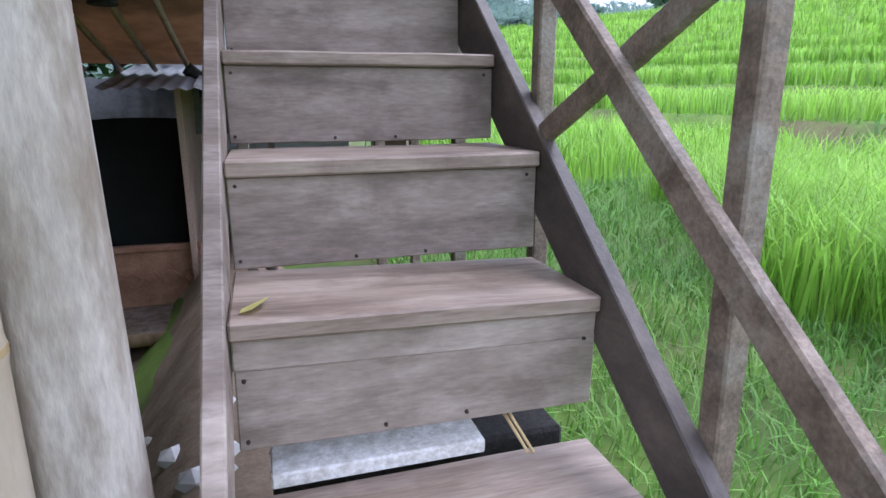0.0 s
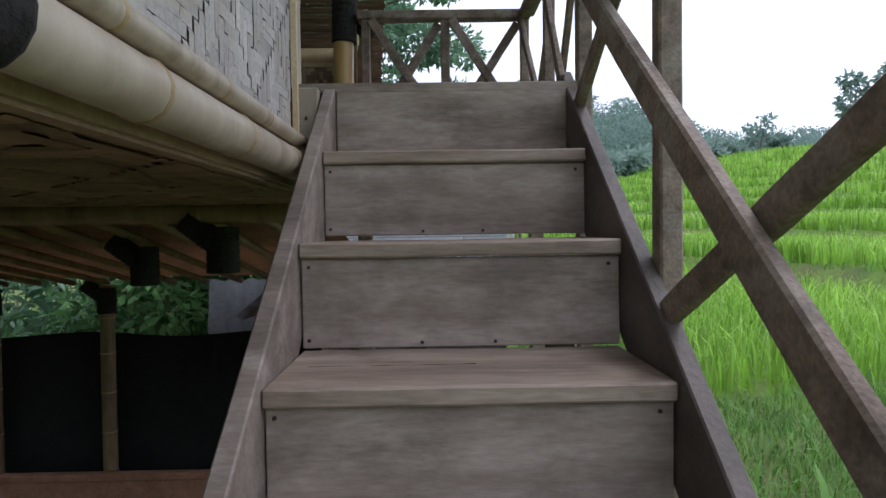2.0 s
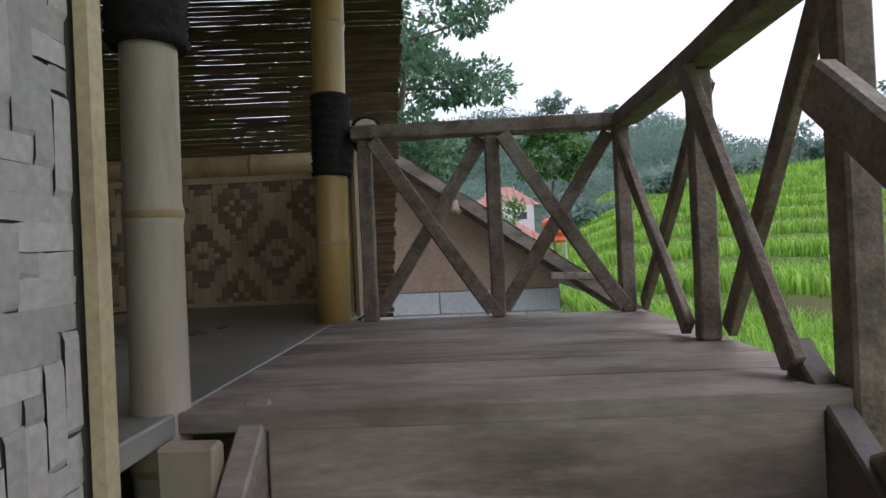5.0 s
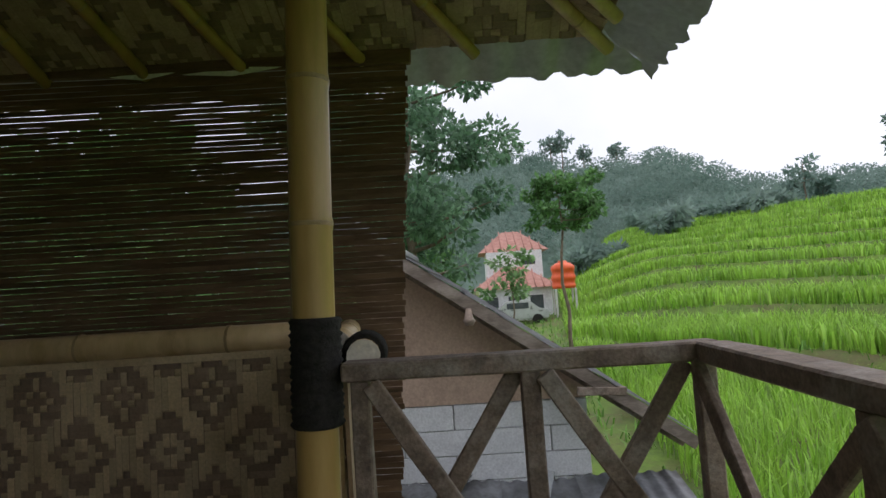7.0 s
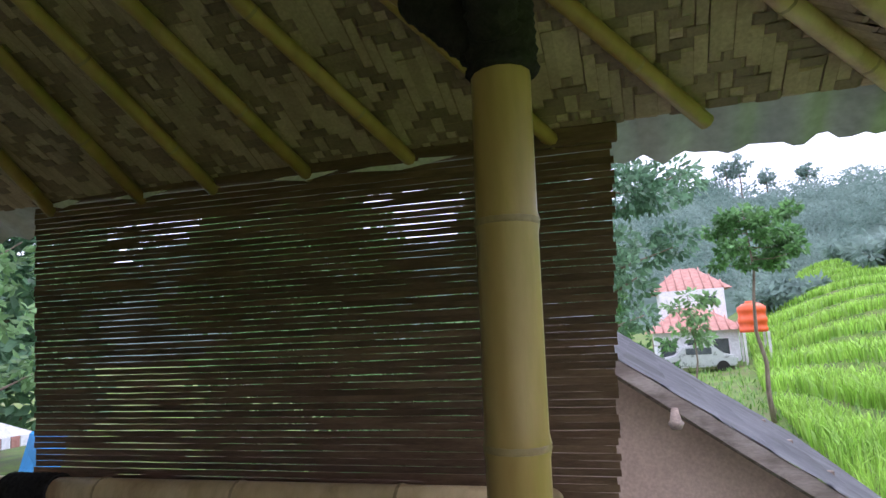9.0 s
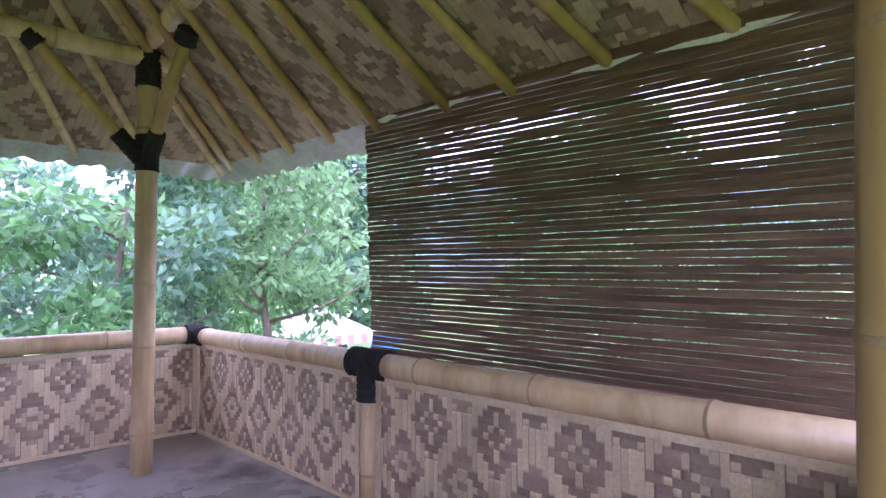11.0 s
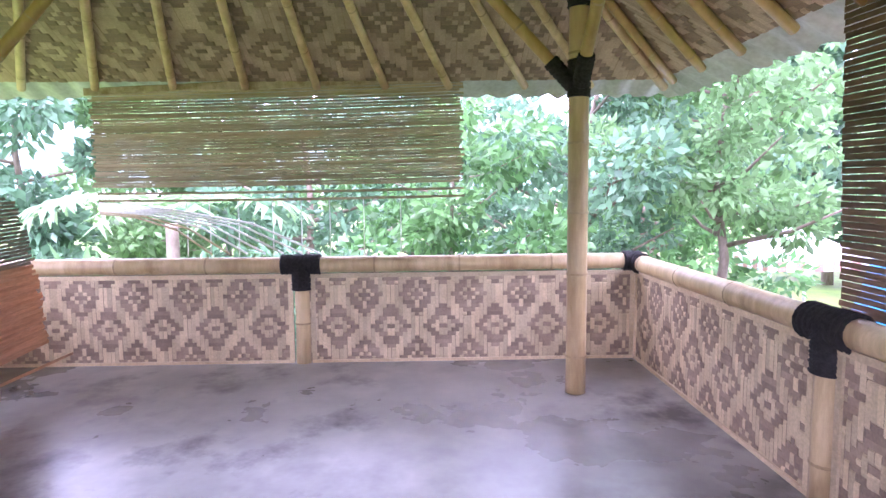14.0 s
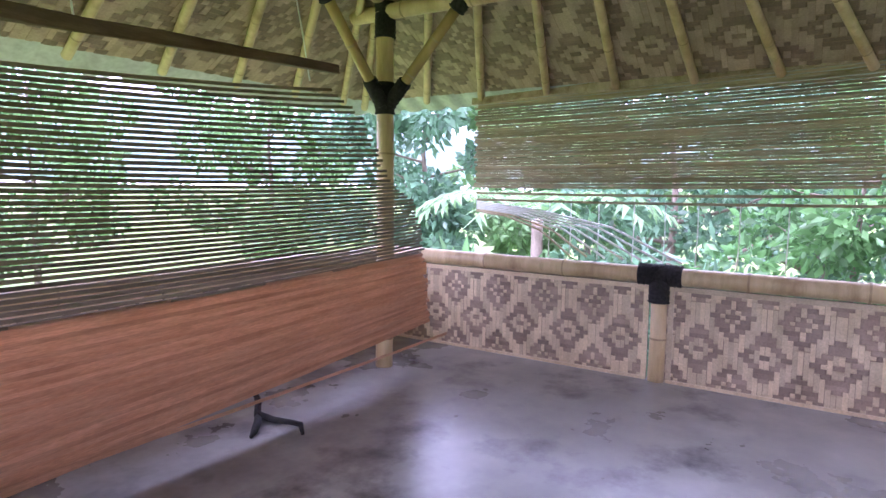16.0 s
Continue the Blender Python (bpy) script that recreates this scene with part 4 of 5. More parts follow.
while drop < 1.45:
    f = drop / 1.404
    m = float(np.interp(f, tilt_f, tilt_m))
    xr = float(np.interp(f, edge_f, edge_x)) + rb.uniform(-0.03, 0.03)
    yy = 0.05 * math.sin(f * 3.1) + rb.uniform(-0.0015, 0.0015)
    zl, zr = 4.118 - drop - 1.03 * m, 4.118 - drop + m * (-1.65 - xr)
    hang(blind3, Vector((xr + 0.62, yy, zr - 4.30)), Vector((0.0, yy, zl - 4.30)), rb.choice(long3 if f < 0.61 else thick3), k % 2, 3.0)
    drop += 0.0212 * rb.choice((0.98, 1.0, 1.0, 1.02, 1.05)) if f < 0.61 else 0.0190
    k += 1
hang(blind3, Vector((-3.78, 0.03, -1.64)), Vector((-0.4, 0.03, -1.60)), slat_mesh("slat", 3.0, 0.016, 99, M_LITSLAT, 0.01), False, 3.0)
part("head_batten", beam_bm((0.0, 0.0, -0.10), (-2.66, 0.0, 0.045), 0.03, 0.05, 0.004, 8, 0.008), M_SLAT, blind3)
for x in (-0.3, -1.3, -2.45):
    cord("tie", [(x, 0, -0.05), (x, -0.06, 0.25), (x, -0.13, 0.53)], 0.004, M_STRING, blind3)

# ---- under the hut ----
lashing([((WXE + 0.012, 1.88, 2.232), (WXE + 0.012, 1.985, 2.232), 0.058)])
UZ = 2.165
lowmat = thing("underfloor_matting", (-2.5, 2.6, UZ), "brown woven bamboo matting under the floor", "bamboo matting", kind="structure")
part("backing", box_bm((WX, WYS, UZ + 0.002), (WXE - 0.03, 4.22, UZ + 0.016), 0), M_BACK, lowmat)
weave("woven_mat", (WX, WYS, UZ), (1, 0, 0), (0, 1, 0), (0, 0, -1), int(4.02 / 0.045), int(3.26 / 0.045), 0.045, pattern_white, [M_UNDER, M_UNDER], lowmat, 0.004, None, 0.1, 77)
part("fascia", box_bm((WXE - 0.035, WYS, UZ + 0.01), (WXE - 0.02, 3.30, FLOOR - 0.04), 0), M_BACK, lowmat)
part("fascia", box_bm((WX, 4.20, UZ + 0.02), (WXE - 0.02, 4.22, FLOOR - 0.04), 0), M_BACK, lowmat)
bamboo("cross_beam", (WX, 4.26, 2.13), (WXE - 0.02, 4.26, 2.13), 0.055, "bamboo cross beam under the hut floor", "bamboo beam", M_SHADEBAMBOO, 221)
lean = thing("lower_ceiling", (-2.5, 5.3, 1.9), "sloping bamboo ceiling below the hut", "ceiling", kind="structure")
p0, p1 = Vector((0, 4.28, 2.20)), Vector((0, 6.75, 1.66))
bm = bmesh.new()
vs = [bm.verts.new(p) for p in ((WX - 0.3, p0.y, p0.z), (-0.62, p0.y, p0.z), (-0.62, p1.y, p1.z), (WX - 0.3, p1.y, p1.z))]
bm.faces.new(vs)
bmesh.ops.solidify(bm, geom=bm.faces[:], thickness=0.02)
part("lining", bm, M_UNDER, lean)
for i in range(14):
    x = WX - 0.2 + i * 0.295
    part("rafter", bamboo_bm((x, p0.y, p0.z - 0.05), (x + 0.03, p1.y, p1.z - 0.05), 0.025, 0.45, i, seg=9), [M_SHADEBAMBOO, M_NODE, M_CUT], lean)
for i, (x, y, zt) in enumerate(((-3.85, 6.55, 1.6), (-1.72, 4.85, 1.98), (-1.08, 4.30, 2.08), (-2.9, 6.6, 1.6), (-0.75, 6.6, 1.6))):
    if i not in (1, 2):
        bamboo("stilt", (x, y, float(height(x, y)) - 0.2), (x, y, zt), 0.06, "bamboo stilt carrying the hut floor, colour darkened for shade", "bamboo post", M_SHADEBAMBOO, 240 + i, group="stilts")
    lashing([((x, y, zt - 0.24), (x, y, zt - 0.02), 0.075), ((x, y, zt - 0.12), (x - 0.16, y - 0.05, zt + 0.02), 0.06)])
# Unseen south screen, added only to keep light out from under the hut.
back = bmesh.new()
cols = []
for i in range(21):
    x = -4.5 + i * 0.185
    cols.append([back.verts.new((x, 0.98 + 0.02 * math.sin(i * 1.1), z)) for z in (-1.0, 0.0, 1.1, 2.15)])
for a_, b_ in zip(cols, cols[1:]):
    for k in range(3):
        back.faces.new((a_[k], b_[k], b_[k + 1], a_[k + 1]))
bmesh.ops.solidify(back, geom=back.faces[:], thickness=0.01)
tagged(link("shade_screen", back, M_TARP, smooth=True), "dark tarpaulin screen shutting light out under the hut", "tarpaulin")
GL = -0.9
deck = thing("lower_deck", (-2.6, 6.0, GL), "low bamboo deck in the shade under the hut", "deck")
part("deck_floor", box_bm((-4.6, 5.75, -0.66), (-0.9, 6.55, -0.60), 0.005), M_RAIL, deck)
part("deck_edge", bamboo_bm((-4.6, 5.74, -0.66), (-0.9, 5.74, -0.66), 0.06, 0.5, 4), [M_SHADEBAMBOO, M_NODE, M_CUT], deck)
for x in (-4.4, -2.7, -1.1):
    part("leg", bamboo_bm((x, 5.9, GL - 0.1), (x, 5.9, -0.66), 0.05, 0.4, 3), [M_BAMBOO, M_NODE, M_CUT], deck)
part("back_panel", box_bm((-4.6, 6.50, -0.60), (-0.9, 6.54, -0.06), 0.004), M_CARVED, deck, "carved brown panel")
part("panel_rail", box_bm((-4.6, 6.47, -0.06), (-0.9, 6.56, 0.0), 0.008), M_CARVED, deck)
for i in range(22):
    x = -4.45 + i * 0.165
    bm = bmesh.new()
    for a in (45, -45):
        add_box(bm, (-0.10, -0.008, -0.012), (0.10, 0.008, 0.012), 0, pose(x, 6.492, -0.33, 0, a, 0))
    add_box(bm, (-0.035, -0.008, -0.035), (0.035, 0.010, 0.035), 0, pose(x + 0.08, 6.490, -0.33, 0, 45, 0))
    part("carving", bm, M_CARVED, deck)
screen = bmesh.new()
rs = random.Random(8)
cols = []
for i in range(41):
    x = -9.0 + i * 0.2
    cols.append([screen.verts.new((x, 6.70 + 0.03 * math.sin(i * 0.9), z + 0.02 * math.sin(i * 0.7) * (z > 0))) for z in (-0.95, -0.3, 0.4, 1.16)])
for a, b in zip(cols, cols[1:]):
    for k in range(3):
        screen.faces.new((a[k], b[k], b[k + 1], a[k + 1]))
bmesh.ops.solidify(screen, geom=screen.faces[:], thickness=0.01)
tagged(link("shade_screen", screen, M_TARP, smooth=True), "dark tarpaulin screen shutting light out under the hut", "tarpaulin")
# West screen is likewise an addition, cutting the light that enters below.
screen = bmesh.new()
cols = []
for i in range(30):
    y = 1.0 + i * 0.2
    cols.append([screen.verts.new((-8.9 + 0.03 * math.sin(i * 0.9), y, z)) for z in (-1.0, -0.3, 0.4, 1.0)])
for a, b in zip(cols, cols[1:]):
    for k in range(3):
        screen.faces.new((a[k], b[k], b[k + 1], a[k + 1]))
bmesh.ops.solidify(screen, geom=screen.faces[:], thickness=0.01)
tagged(link("shade_screen", screen, M_TARP, smooth=True), "dark tarpaulin screen shutting light out under the hut", "tarpaulin")
verts, faces = [], []
for i in range(57):
    s = i * 0.04
    wz = 0.007 * math.cos(i * 2 * math.pi * 0.04 / 0.16)
    verts += [(-2.37 + s, 7.46 + wz, 0.98), (-2.37 + s, 7.54 + wz, 1.56 + 0.012 * math.sin(i * 1.3))]
    if i:
        faces.append((2 * i - 2, 2 * i, 2 * i + 1, 2 * i - 1))
sheet = raw("sheet_roof", verts, faces, M_ASBESTOS, smooth=True)
tagged(sheet, "pale corrugated sheet standing against the shed", "metal sheet")
for x, y, z in ((-2.15, 7.60, 1.5), (-0.2, 7.60, 1.5)):
    tagged(link("shed_post", beam_bm((x, y, -1.1), (x, y, z), 0.07, 0.07), M_RAIL), "dark timber post behind the standing sheet", "post", "shed posts")
slab = tagged(link("terrazzo_slab", box_bm((-0.34, 1.56, 0.55), (0.13, 1.95, 0.585), 0.004), material("speckled_white", (0.55, 0.53, 0.47), (0.86, 0.85, 0.82), 40, rough=0.6, bump=0.1, fine=120)), "white speckled slab stored under the stair", "stone slab")
# Added block in near-black; it imitates the unlit hollow behind the riser gap.
tagged(link("slab_support", box_bm((-0.34, 1.62, -0.05), (0.36, 1.95, 0.545), 0.01), M_ROPE), "near-black block standing in for the dark hollow under the stair", "concrete block")
rubble = bmesh.new()
rr_ = random.Random(12)
for i in range(60):
    x, y = rr_.uniform(-1.3, -0.5), rr_.uniform(1.6, 3.4)
    s = rr_.uniform(0.03, 0.09)
    r = bmesh.ops.create_icosphere(rubble, subdivisions=1, radius=s)
    for v in r["verts"]:
        v.co = Vector((x, y, float(height(x, y)) + s * 0.3)) + Vector((v.co.x, v.co.y, v.co.z * 0.6)) * rr_.uniform(0.8, 1.2)
tagged(link("rubble", rubble, M_PALE), "small grey stones on the earth beside the stair", "stones", kind="stuff")


def earth_patch(cx, cy, hx, hy, label):
    earth = bmesh.new()
    bmesh.ops.create_grid(earth, x_segments=40, y_segments=40, size=1)
    for v in earth.verts:
        wob = 0.25 * math.sin(v.co.y * 7) * (abs(v.co.x) > 0.9)
        x, y = cx + v.co.x * hx + wob, cy + v.co.y * hy + 0.2 * math.sin(v.co.x * 6) * (v.co.y > 0.9)
        v.co = Vector((x, y, float(height(x, y)) + 0.03 + 0.012 * math.sin(x * 9) * math.sin(y * 7)))
    tagged(link("bare_earth", earth, M_EARTH, smooth=True), label, "earth", kind="structure")


earth_patch(-2.45, 3.2, 2.45, 3.4, "bare brown earth under the hut")
earth_patch(-4.3, 10.2, 2.9, 3.3, "bare brown earth yard behind the hut")

# ---- neighbour building beyond the landing ----
NY = 8.05
RXR, RZR = -1.05, 3.86     # high edge
SL = 0.70
BLOCK_TOP = 2.38
house = thing("neighbour_building", (0, NY, 0), "small building with pink plaster gable over white block wall", "building")
bm = bmesh.new()
prof = [(-1.05, BLOCK_TOP), (0.75, BLOCK_TOP), (0.75, RZR - SL * 1.80 - 0.10), (RXR, RZR - 0.10)]
f0 = [bm.verts.new((x, NY, z)) for x, z in prof]
f1 = [bm.verts.new((x, NY + 5.0, z)) for x, z in prof]
bm.faces.new(f0)
bm.faces.new(f1[::-1])
for k in range(4):
    bm.faces.new((f0[k], f0[(k + 1) % 4], f1[(k + 1) % 4], f1[k]))
bmesh.ops.recalc_face_normals(bm, faces=bm.faces)
part("gable", bm, M_PLASTER, house, "pinkish brown plaster gable")
part("wall", box_bm((-1.03, NY + 0.03, -0.9), (0.73, NY + 4.9, BLOCK_TOP - 0.002), 0.0), M_MORTAR, house)
bw, bh = 0.60, 0.205
for row in range(8):
    for c in range(-1, 4):
        x0 = -1.05 + c * bw + (0.3 if row % 2 else 0.12)
        x1 = min(x0 + bw - 0.010, 0.75)
        x0 = max(x0, -1.05)
        if x1 - x0 < 0.08:
            continue
        z1 = BLOCK_TOP - 0.01 - row * bh
        part("block", box_bm((x0, NY - 0.004, z1 - bh + 0.008), (x1, NY + 0.035, z1), 0.004), M_BLOCK, house)
for sgn, ln in ((1, 2.52),):
    a, b = Vector((RXR, 0, RZR)), Vector((RXR + sgn * ln, 0, RZR - SL * ln))
    for j in range(9):
        t0, t1 = j / 9, (j + 1) / 9 + 0.02
        p, q = a.lerp(b, t0), a.lerp(b, t1)
        bm = bmesh.new()
        vs = [bm.verts.new(v) for v in ((p.x, NY - 0.42, p.z + 0.03), (q.x, NY - 0.42, q.z + 0.045), (q.x, NY + 5.2, q.z + 0.045), (p.x, NY + 5.2, p.z + 0.03))]
        bm.faces.new(vs)
        bmesh.ops.solidify(bm, geom=bm.faces[:], thickness=0.014)
        part("roof_sheet", bm, M_ASBESTOS, house)
    part("barge_board", beam_bm((a.x, NY - 0.40, a.z - 0.03), (b.x, NY - 0.40, b.z - 0.03), 0.025, 0.095, 0.004, 8, 0.004), M_PLANK, house, "pale weathered barge board")
    part("rafter", beam_bm((a.x, NY - 0.20, a.z - 0.07), (b.x * 0.98, NY - 0.20, b.z - 0.06), 0.05, 0.09, 0.004), M_RAIL, house)
part("ridge_cap", tube(bmesh.new(), [(RXR, NY - 0.45, RZR + 0.0), (RXR, NY + 5.2, RZR + 0.0)], [0.085, 0.085], 12), M_ASBESTOS, house)
for j in range(4):
    y = NY - 0.40 + j * 1.3
    part("purlin_end", beam_bm((0.62, y, 2.50), (0.98, y, 2.48), 0.05, 0.06), M_RAIL, house)
fit_ = bmesh.new()
tube(fit_, [(-0.15, NY - 0.44, 3.17), (-0.15, NY - 0.44, 3.09), (-0.15, NY - 0.44, 3.08), (-0.15, NY - 0.44, 3.04)], [0.02, 0.035, 0.05, 0.03], 12)
part("insulator", fit_, M_RAIL, house, "small grey fitting under the roof edge")
low = thing("lean_to_roof", (0.2, 7.0, 1.75), "patched grey corrugated lean-to roof with torn sheets", "roof")
verts, faces = [], []
rs = random.Random(5)
for pcs in range(4):
    verts, faces = [], []
    x0 = -1.5 + pcs * 0.70
    for i in range(27):
        s = i * 0.031
        wz = 0.012 * math.cos(i * 2 * math.pi * 0.031 / 0.12) + pcs % 2 * 0.018
        d = rs.uniform(-0.015, 0.015)
        verts += [(x0 + s, 5.7 + d + 0.06 * pcs, 1.42 + wz), (x0 + s, NY - 0.02, 1.75 + wz)]
        if i:
            faces.append((2 * i - 2, 2 * i, 2 * i + 1, 2 * i - 1))
    raw("roof_sheet", verts, faces, M_WETSHEET, low, smooth=True)
for i in range(9):
    x, y = rs.uniform(-1.6, 1.0), rs.uniform(6.3, 7.6)
    zz = 1.42 + (y - 5.7) * 0.141 + 0.04
    part("loose_strip", beam_bm((x, y, zz), (x + rs.uniform(-0.1, 0.25), y + 0.5, zz + 0.085), 0.05, 0.012), M_WETSHEET if i % 2 else M_TIN, low)
part("wall", box_bm((-1.02, 6.4, -0.95), (-0.97, NY - 0.05, 1.46), 0), M_PLASTER, low)
part("wall", box_bm((1.02, 6.05, -0.2), (1.07, NY - 0.05, 1.38), 0), M_PLASTER, low)

# ---- trees ----


def leaf_cloud(name, centres, radii, count, size, seed, mat, parent, long=1.7, droop=0.3, shell=0.5):
    """Many small folded leaves spread through clumps, thinner in the middle."""
    rng = np.random.default_rng(seed)
    c = np.array(centres, float)
    r = np.array(radii, float)
    w = r ** 2
    pick = rng.choice(len(c), count, p=w / w.sum())
    d = rng.normal(size=(count, 3))
    d /= np.linalg.norm(d, axis=1)[:, None]
    rad = r[pick] * (shell + (1 - shell) * rng.random(count)) ** 0.8
    pos = c[pick] + d * rad[:, None] * np.array([1.0, 1.0, 0.72])
    ax = d + rng.normal(size=(count, 3)) * 0.7
    ax[:, 2] -= droop
    ax /= np.linalg.norm(ax, axis=1)[:, None]
    sd = np.cross(ax, rng.normal(size=(count, 3)))
    sd /= np.linalg.norm(sd, axis=1)[:, None] + 1e-9
    nn = np.cross(ax, sd)
    s = size * rng.uniform(0.6, 1.3, count)[:, None]
    v = np.empty((count, 6, 3))
    v[:, 0] = pos
    v[:, 1] = pos + ax * s * long * 0.5 + sd * s * 0.42 + nn * s * 0.10
    v[:, 2] = pos + ax * s * long * 0.5 - nn * s * 0.02
    v[:, 3] = pos + ax * s * long * 0.5 - sd * s * 0.42 + nn * s * 0.10
    v[:, 4] = pos + ax * s * long - nn * s * 0.12
    v[:, 5] = pos + ax * s * long * 0.9
    b = np.arange(count)[:, None] * 6
    faces = np.concatenate([b + [0, 1, 2], b + [0, 2, 3], b + [1, 4, 2], b + [2, 4, 3]], 0)
    me = bpy.data.meshes.new(name)
    me.vertices.add(count * 6)
    me.vertices.foreach_set("co", v.reshape(-1))
    me.loops.add(faces.size)
    me.loops.foreach_set("vertex_index", faces.reshape(-1).astype(np.int32))
    me.polygons.add(len(faces))
    me.polygons.foreach_set("loop_start", (np.arange(len(faces)) * 3).astype(np.int32))
    me.materials.append(mat)
    me.update(calc_edges=True)
    ob = new(name, me)
    ob.parent = parent
    ob.matrix_parent_inverse = Matrix.Translation(-parent.location)
    ob["kind"] = "stuff"
    return ob


def tree(at, tall, crown_r, seed, label, mat=None, leaves=5000, size=0.12, limbs=6, trunk_r=0.09, start=0.35, flat=1.0, clump=0.42, lean=(0, 0), name="tree"):
    rnd = random.Random(seed)
    base = Vector((at[0], at[1], float(height(at[0], at[1])) - 0.1 if len(at) < 3 else at[2]))
    t = thing(name, base, label, "tree")
    top = base + Vector((lean[0], lean[1], tall))
    bm = bmesh.new()
    n = 7
    spine = [base.lerp(top, i / n) + Vector((rnd.uniform(-1, 1), rnd.uniform(-1, 1), 0)) * 0.03 * tall * (0 < i) * 0.5 for i in range(n + 1)]
    tube(bm, spine, [trunk_r * (1 - 0.78 * i / n) for i in range(n + 1)], 10)
    part("trunk", bm, M_BARK, t)
    cs, rs_ = [], []
    for i in range(limbs):
        f = start + (0.97 - start) * (i + rnd.random() * 0.6) / limbs
        p = base.lerp(top, f)
        k = min(n - 1, int(f * n))
        p = spine[k].lerp(spine[k + 1], f * n - k)
        a = i * 2.4 + rnd.random()
        reach = crown_r * (1.0 - 0.45 * abs(f - (start + 0.35)) / 0.6) * rnd.uniform(0.7, 1.1)
        tip = p + Vector((math.cos(a) * reach, math.sin(a) * reach, reach * rnd.uniform(0.15, 0.55) * flat))
        mid = p.lerp(tip, 0.5) + Vector((0, 0, -0.06 * reach))
        bm = bmesh.new()
        rr = trunk_r * (1 - 0.7 * f) * 0.55
        tube(bm, [p, mid, tip], [rr, rr * 0.7, rr * 0.25], 7)
        part("limb", bm, M_BARK, t)
        for q in (0.45, 0.75, 1.0):
            c = p.lerp(tip, q) + Vector((rnd.uniform(-1, 1), rnd.uniform(-1, 1), rnd.uniform(-0.3, 0.6))) * crown_r * 0.22
            cs.append(c)
            rs_.append(crown_r * clump * rnd.uniform(0.55, 1.05))
    cs.append(top)
    rs_.append(crown_r * clump * 0.8)
    cr = leaf_cloud("crown", cs, rs_, leaves, size, seed, mat or M_LEAF, t)
    return t


def shrub(at, r, seed, label, mat, leaves=2500, size=0.2, long=2.6, tall=1.0):
    rnd = random.Random(seed)
    base = Vector((at[0], at[1], float(height(at[0], at[1])) - 0.05))
    t = thing("shrub", base, label, "shrub")
    cs, rs_ = [], []
    for i in range(9):
        tip = base + Vector((rnd.uniform(-r, r), rnd.uniform(-r, r), tall * rnd.uniform(0.45, 1.0)))
        bm = bmesh.new()
        tube(bm, [base, base.lerp(tip, 0.5) + Vector((0, 0, 0.1)), tip], [0.03, 0.022, 0.008], 6)
        part("stem", bm, M_BARK, t)
        cs += [tip, base.lerp(tip, 0.7)]
        rs_ += [r * rnd.uniform(0.3, 0.5)] * 2
    leaf_cloud("foliage", cs, rs_, leaves, size, seed, mat, t, long, 0.5, 0.3)
    return t


# by the north side and the neighbour building
tree((-3.3, 9.0), 4.6, 1.5, 41, "dense dark leafy tree close behind the north blind", M_LEAF, 7000, 0.10, 14, 0.08, 0.3, clump=0.36)
tree((-2.1, 9.9), 4.3, 1.2, 42, "dense dark leafy tree close behind the north blind", M_LEAF, 5000, 0.10, 12, 0.08, 0.3, clump=0.36)
tree((-1.3, 15.5), 8.8, 2.35, 1, "feathery green tree behind the small building", M_LEAF3, 14000, 0.10, 26, 0.13, 0.40, 0.6, clump=0.24)
tree((-1.9, 24.0), 4.8, 1.4, 2, "leafy green tree near the red-roofed house", M_LEAF, 3500, 0.15, 8, 0.08, 0.35)
tree((3.3, 24.4), 6.7, 1.6, 3, "slender forked young tree on the field path", M_LEAF, 3000, 0.13, 14, 0.085, 0.72, 0.10, 0.17, lean=(-0.15, 0))
tree((1.5, 27.0), 4.2, 0.7, 4, "thin young tree with a small crown", M_LEAF2, 500, 0.15, 6, 0.05, 0.55)
tree((0.0, 21.0), 3.0, 0.7, 5, "thin young tree with a small crown", M_LEAF, 320, 0.13, 6, 0.05, 0.55, 0.3, 0.26)
tree((-3.2, 20.0), 8.5, 2.6, 6, "tall leafy tree behind the small building", M_LEAF3, 8000, 0.16, 12, 0.16, 0.3, clump=0.34)
# west side
tree((-13.5, -4.6), 6.5, 2.4, 17, "leafy tree behind the hut", M_LEAF3, 6000, 0.17, 12, 0.13, 0.25, clump=0.3)
tree((-14.5, -11.5), 7.0, 3.0, 24, "broad leafy tree beyond the yard", M_LEAF2, 4500, 0.2, 11, 0.12, 0.2, clump=0.3)
tree((-9.0, -15.0), 6.6, 3.0, 18, "broad leafy tree beyond the yard", M_LEAF2, 4500, 0.2, 11, 0.12, 0.2, clump=0.3)
tree((-7.9, 7.6), 6.6, 2.0, 11, "bright leafy tree beside the hut", M_LEAF2, 8000, 0.085, 16, 0.10, 0.58, clump=0.24)
tree((-9.4, 5.4), 6.2, 2.1, 12, "leafy tree beside the hut with a slanting limb", M_LEAF3, 8000, 0.085, 15, 0.11, 0.45, clump=0.24, lean=(0.6, 0.9))
tree((-7.8, 4.3), 5.6, 1.4, 13, "broad-leaved tree close to the hut", M_LEAF, 4200, 0.085, 11, 0.06, 0.55, clump=0.26)
tree((-12.5, 1.6), 6.6, 2.6, 14, "leafy tree behind the hut", M_LEAF3, 6500, 0.13, 13, 0.13, 0.3, clump=0.26)
tree((-13.0, 8.4), 7.0, 2.8, 15, "leafy tree behind the hut", M_LEAF, 6500, 0.13, 13, 0.13, 0.3, clump=0.26)
tree((-15.5, -1.0), 6.0, 2.2, 16, "leafy tree behind the hut", M_LEAF2, 6000, 0.17, 12, 0.11, 0.3, clump=0.3)
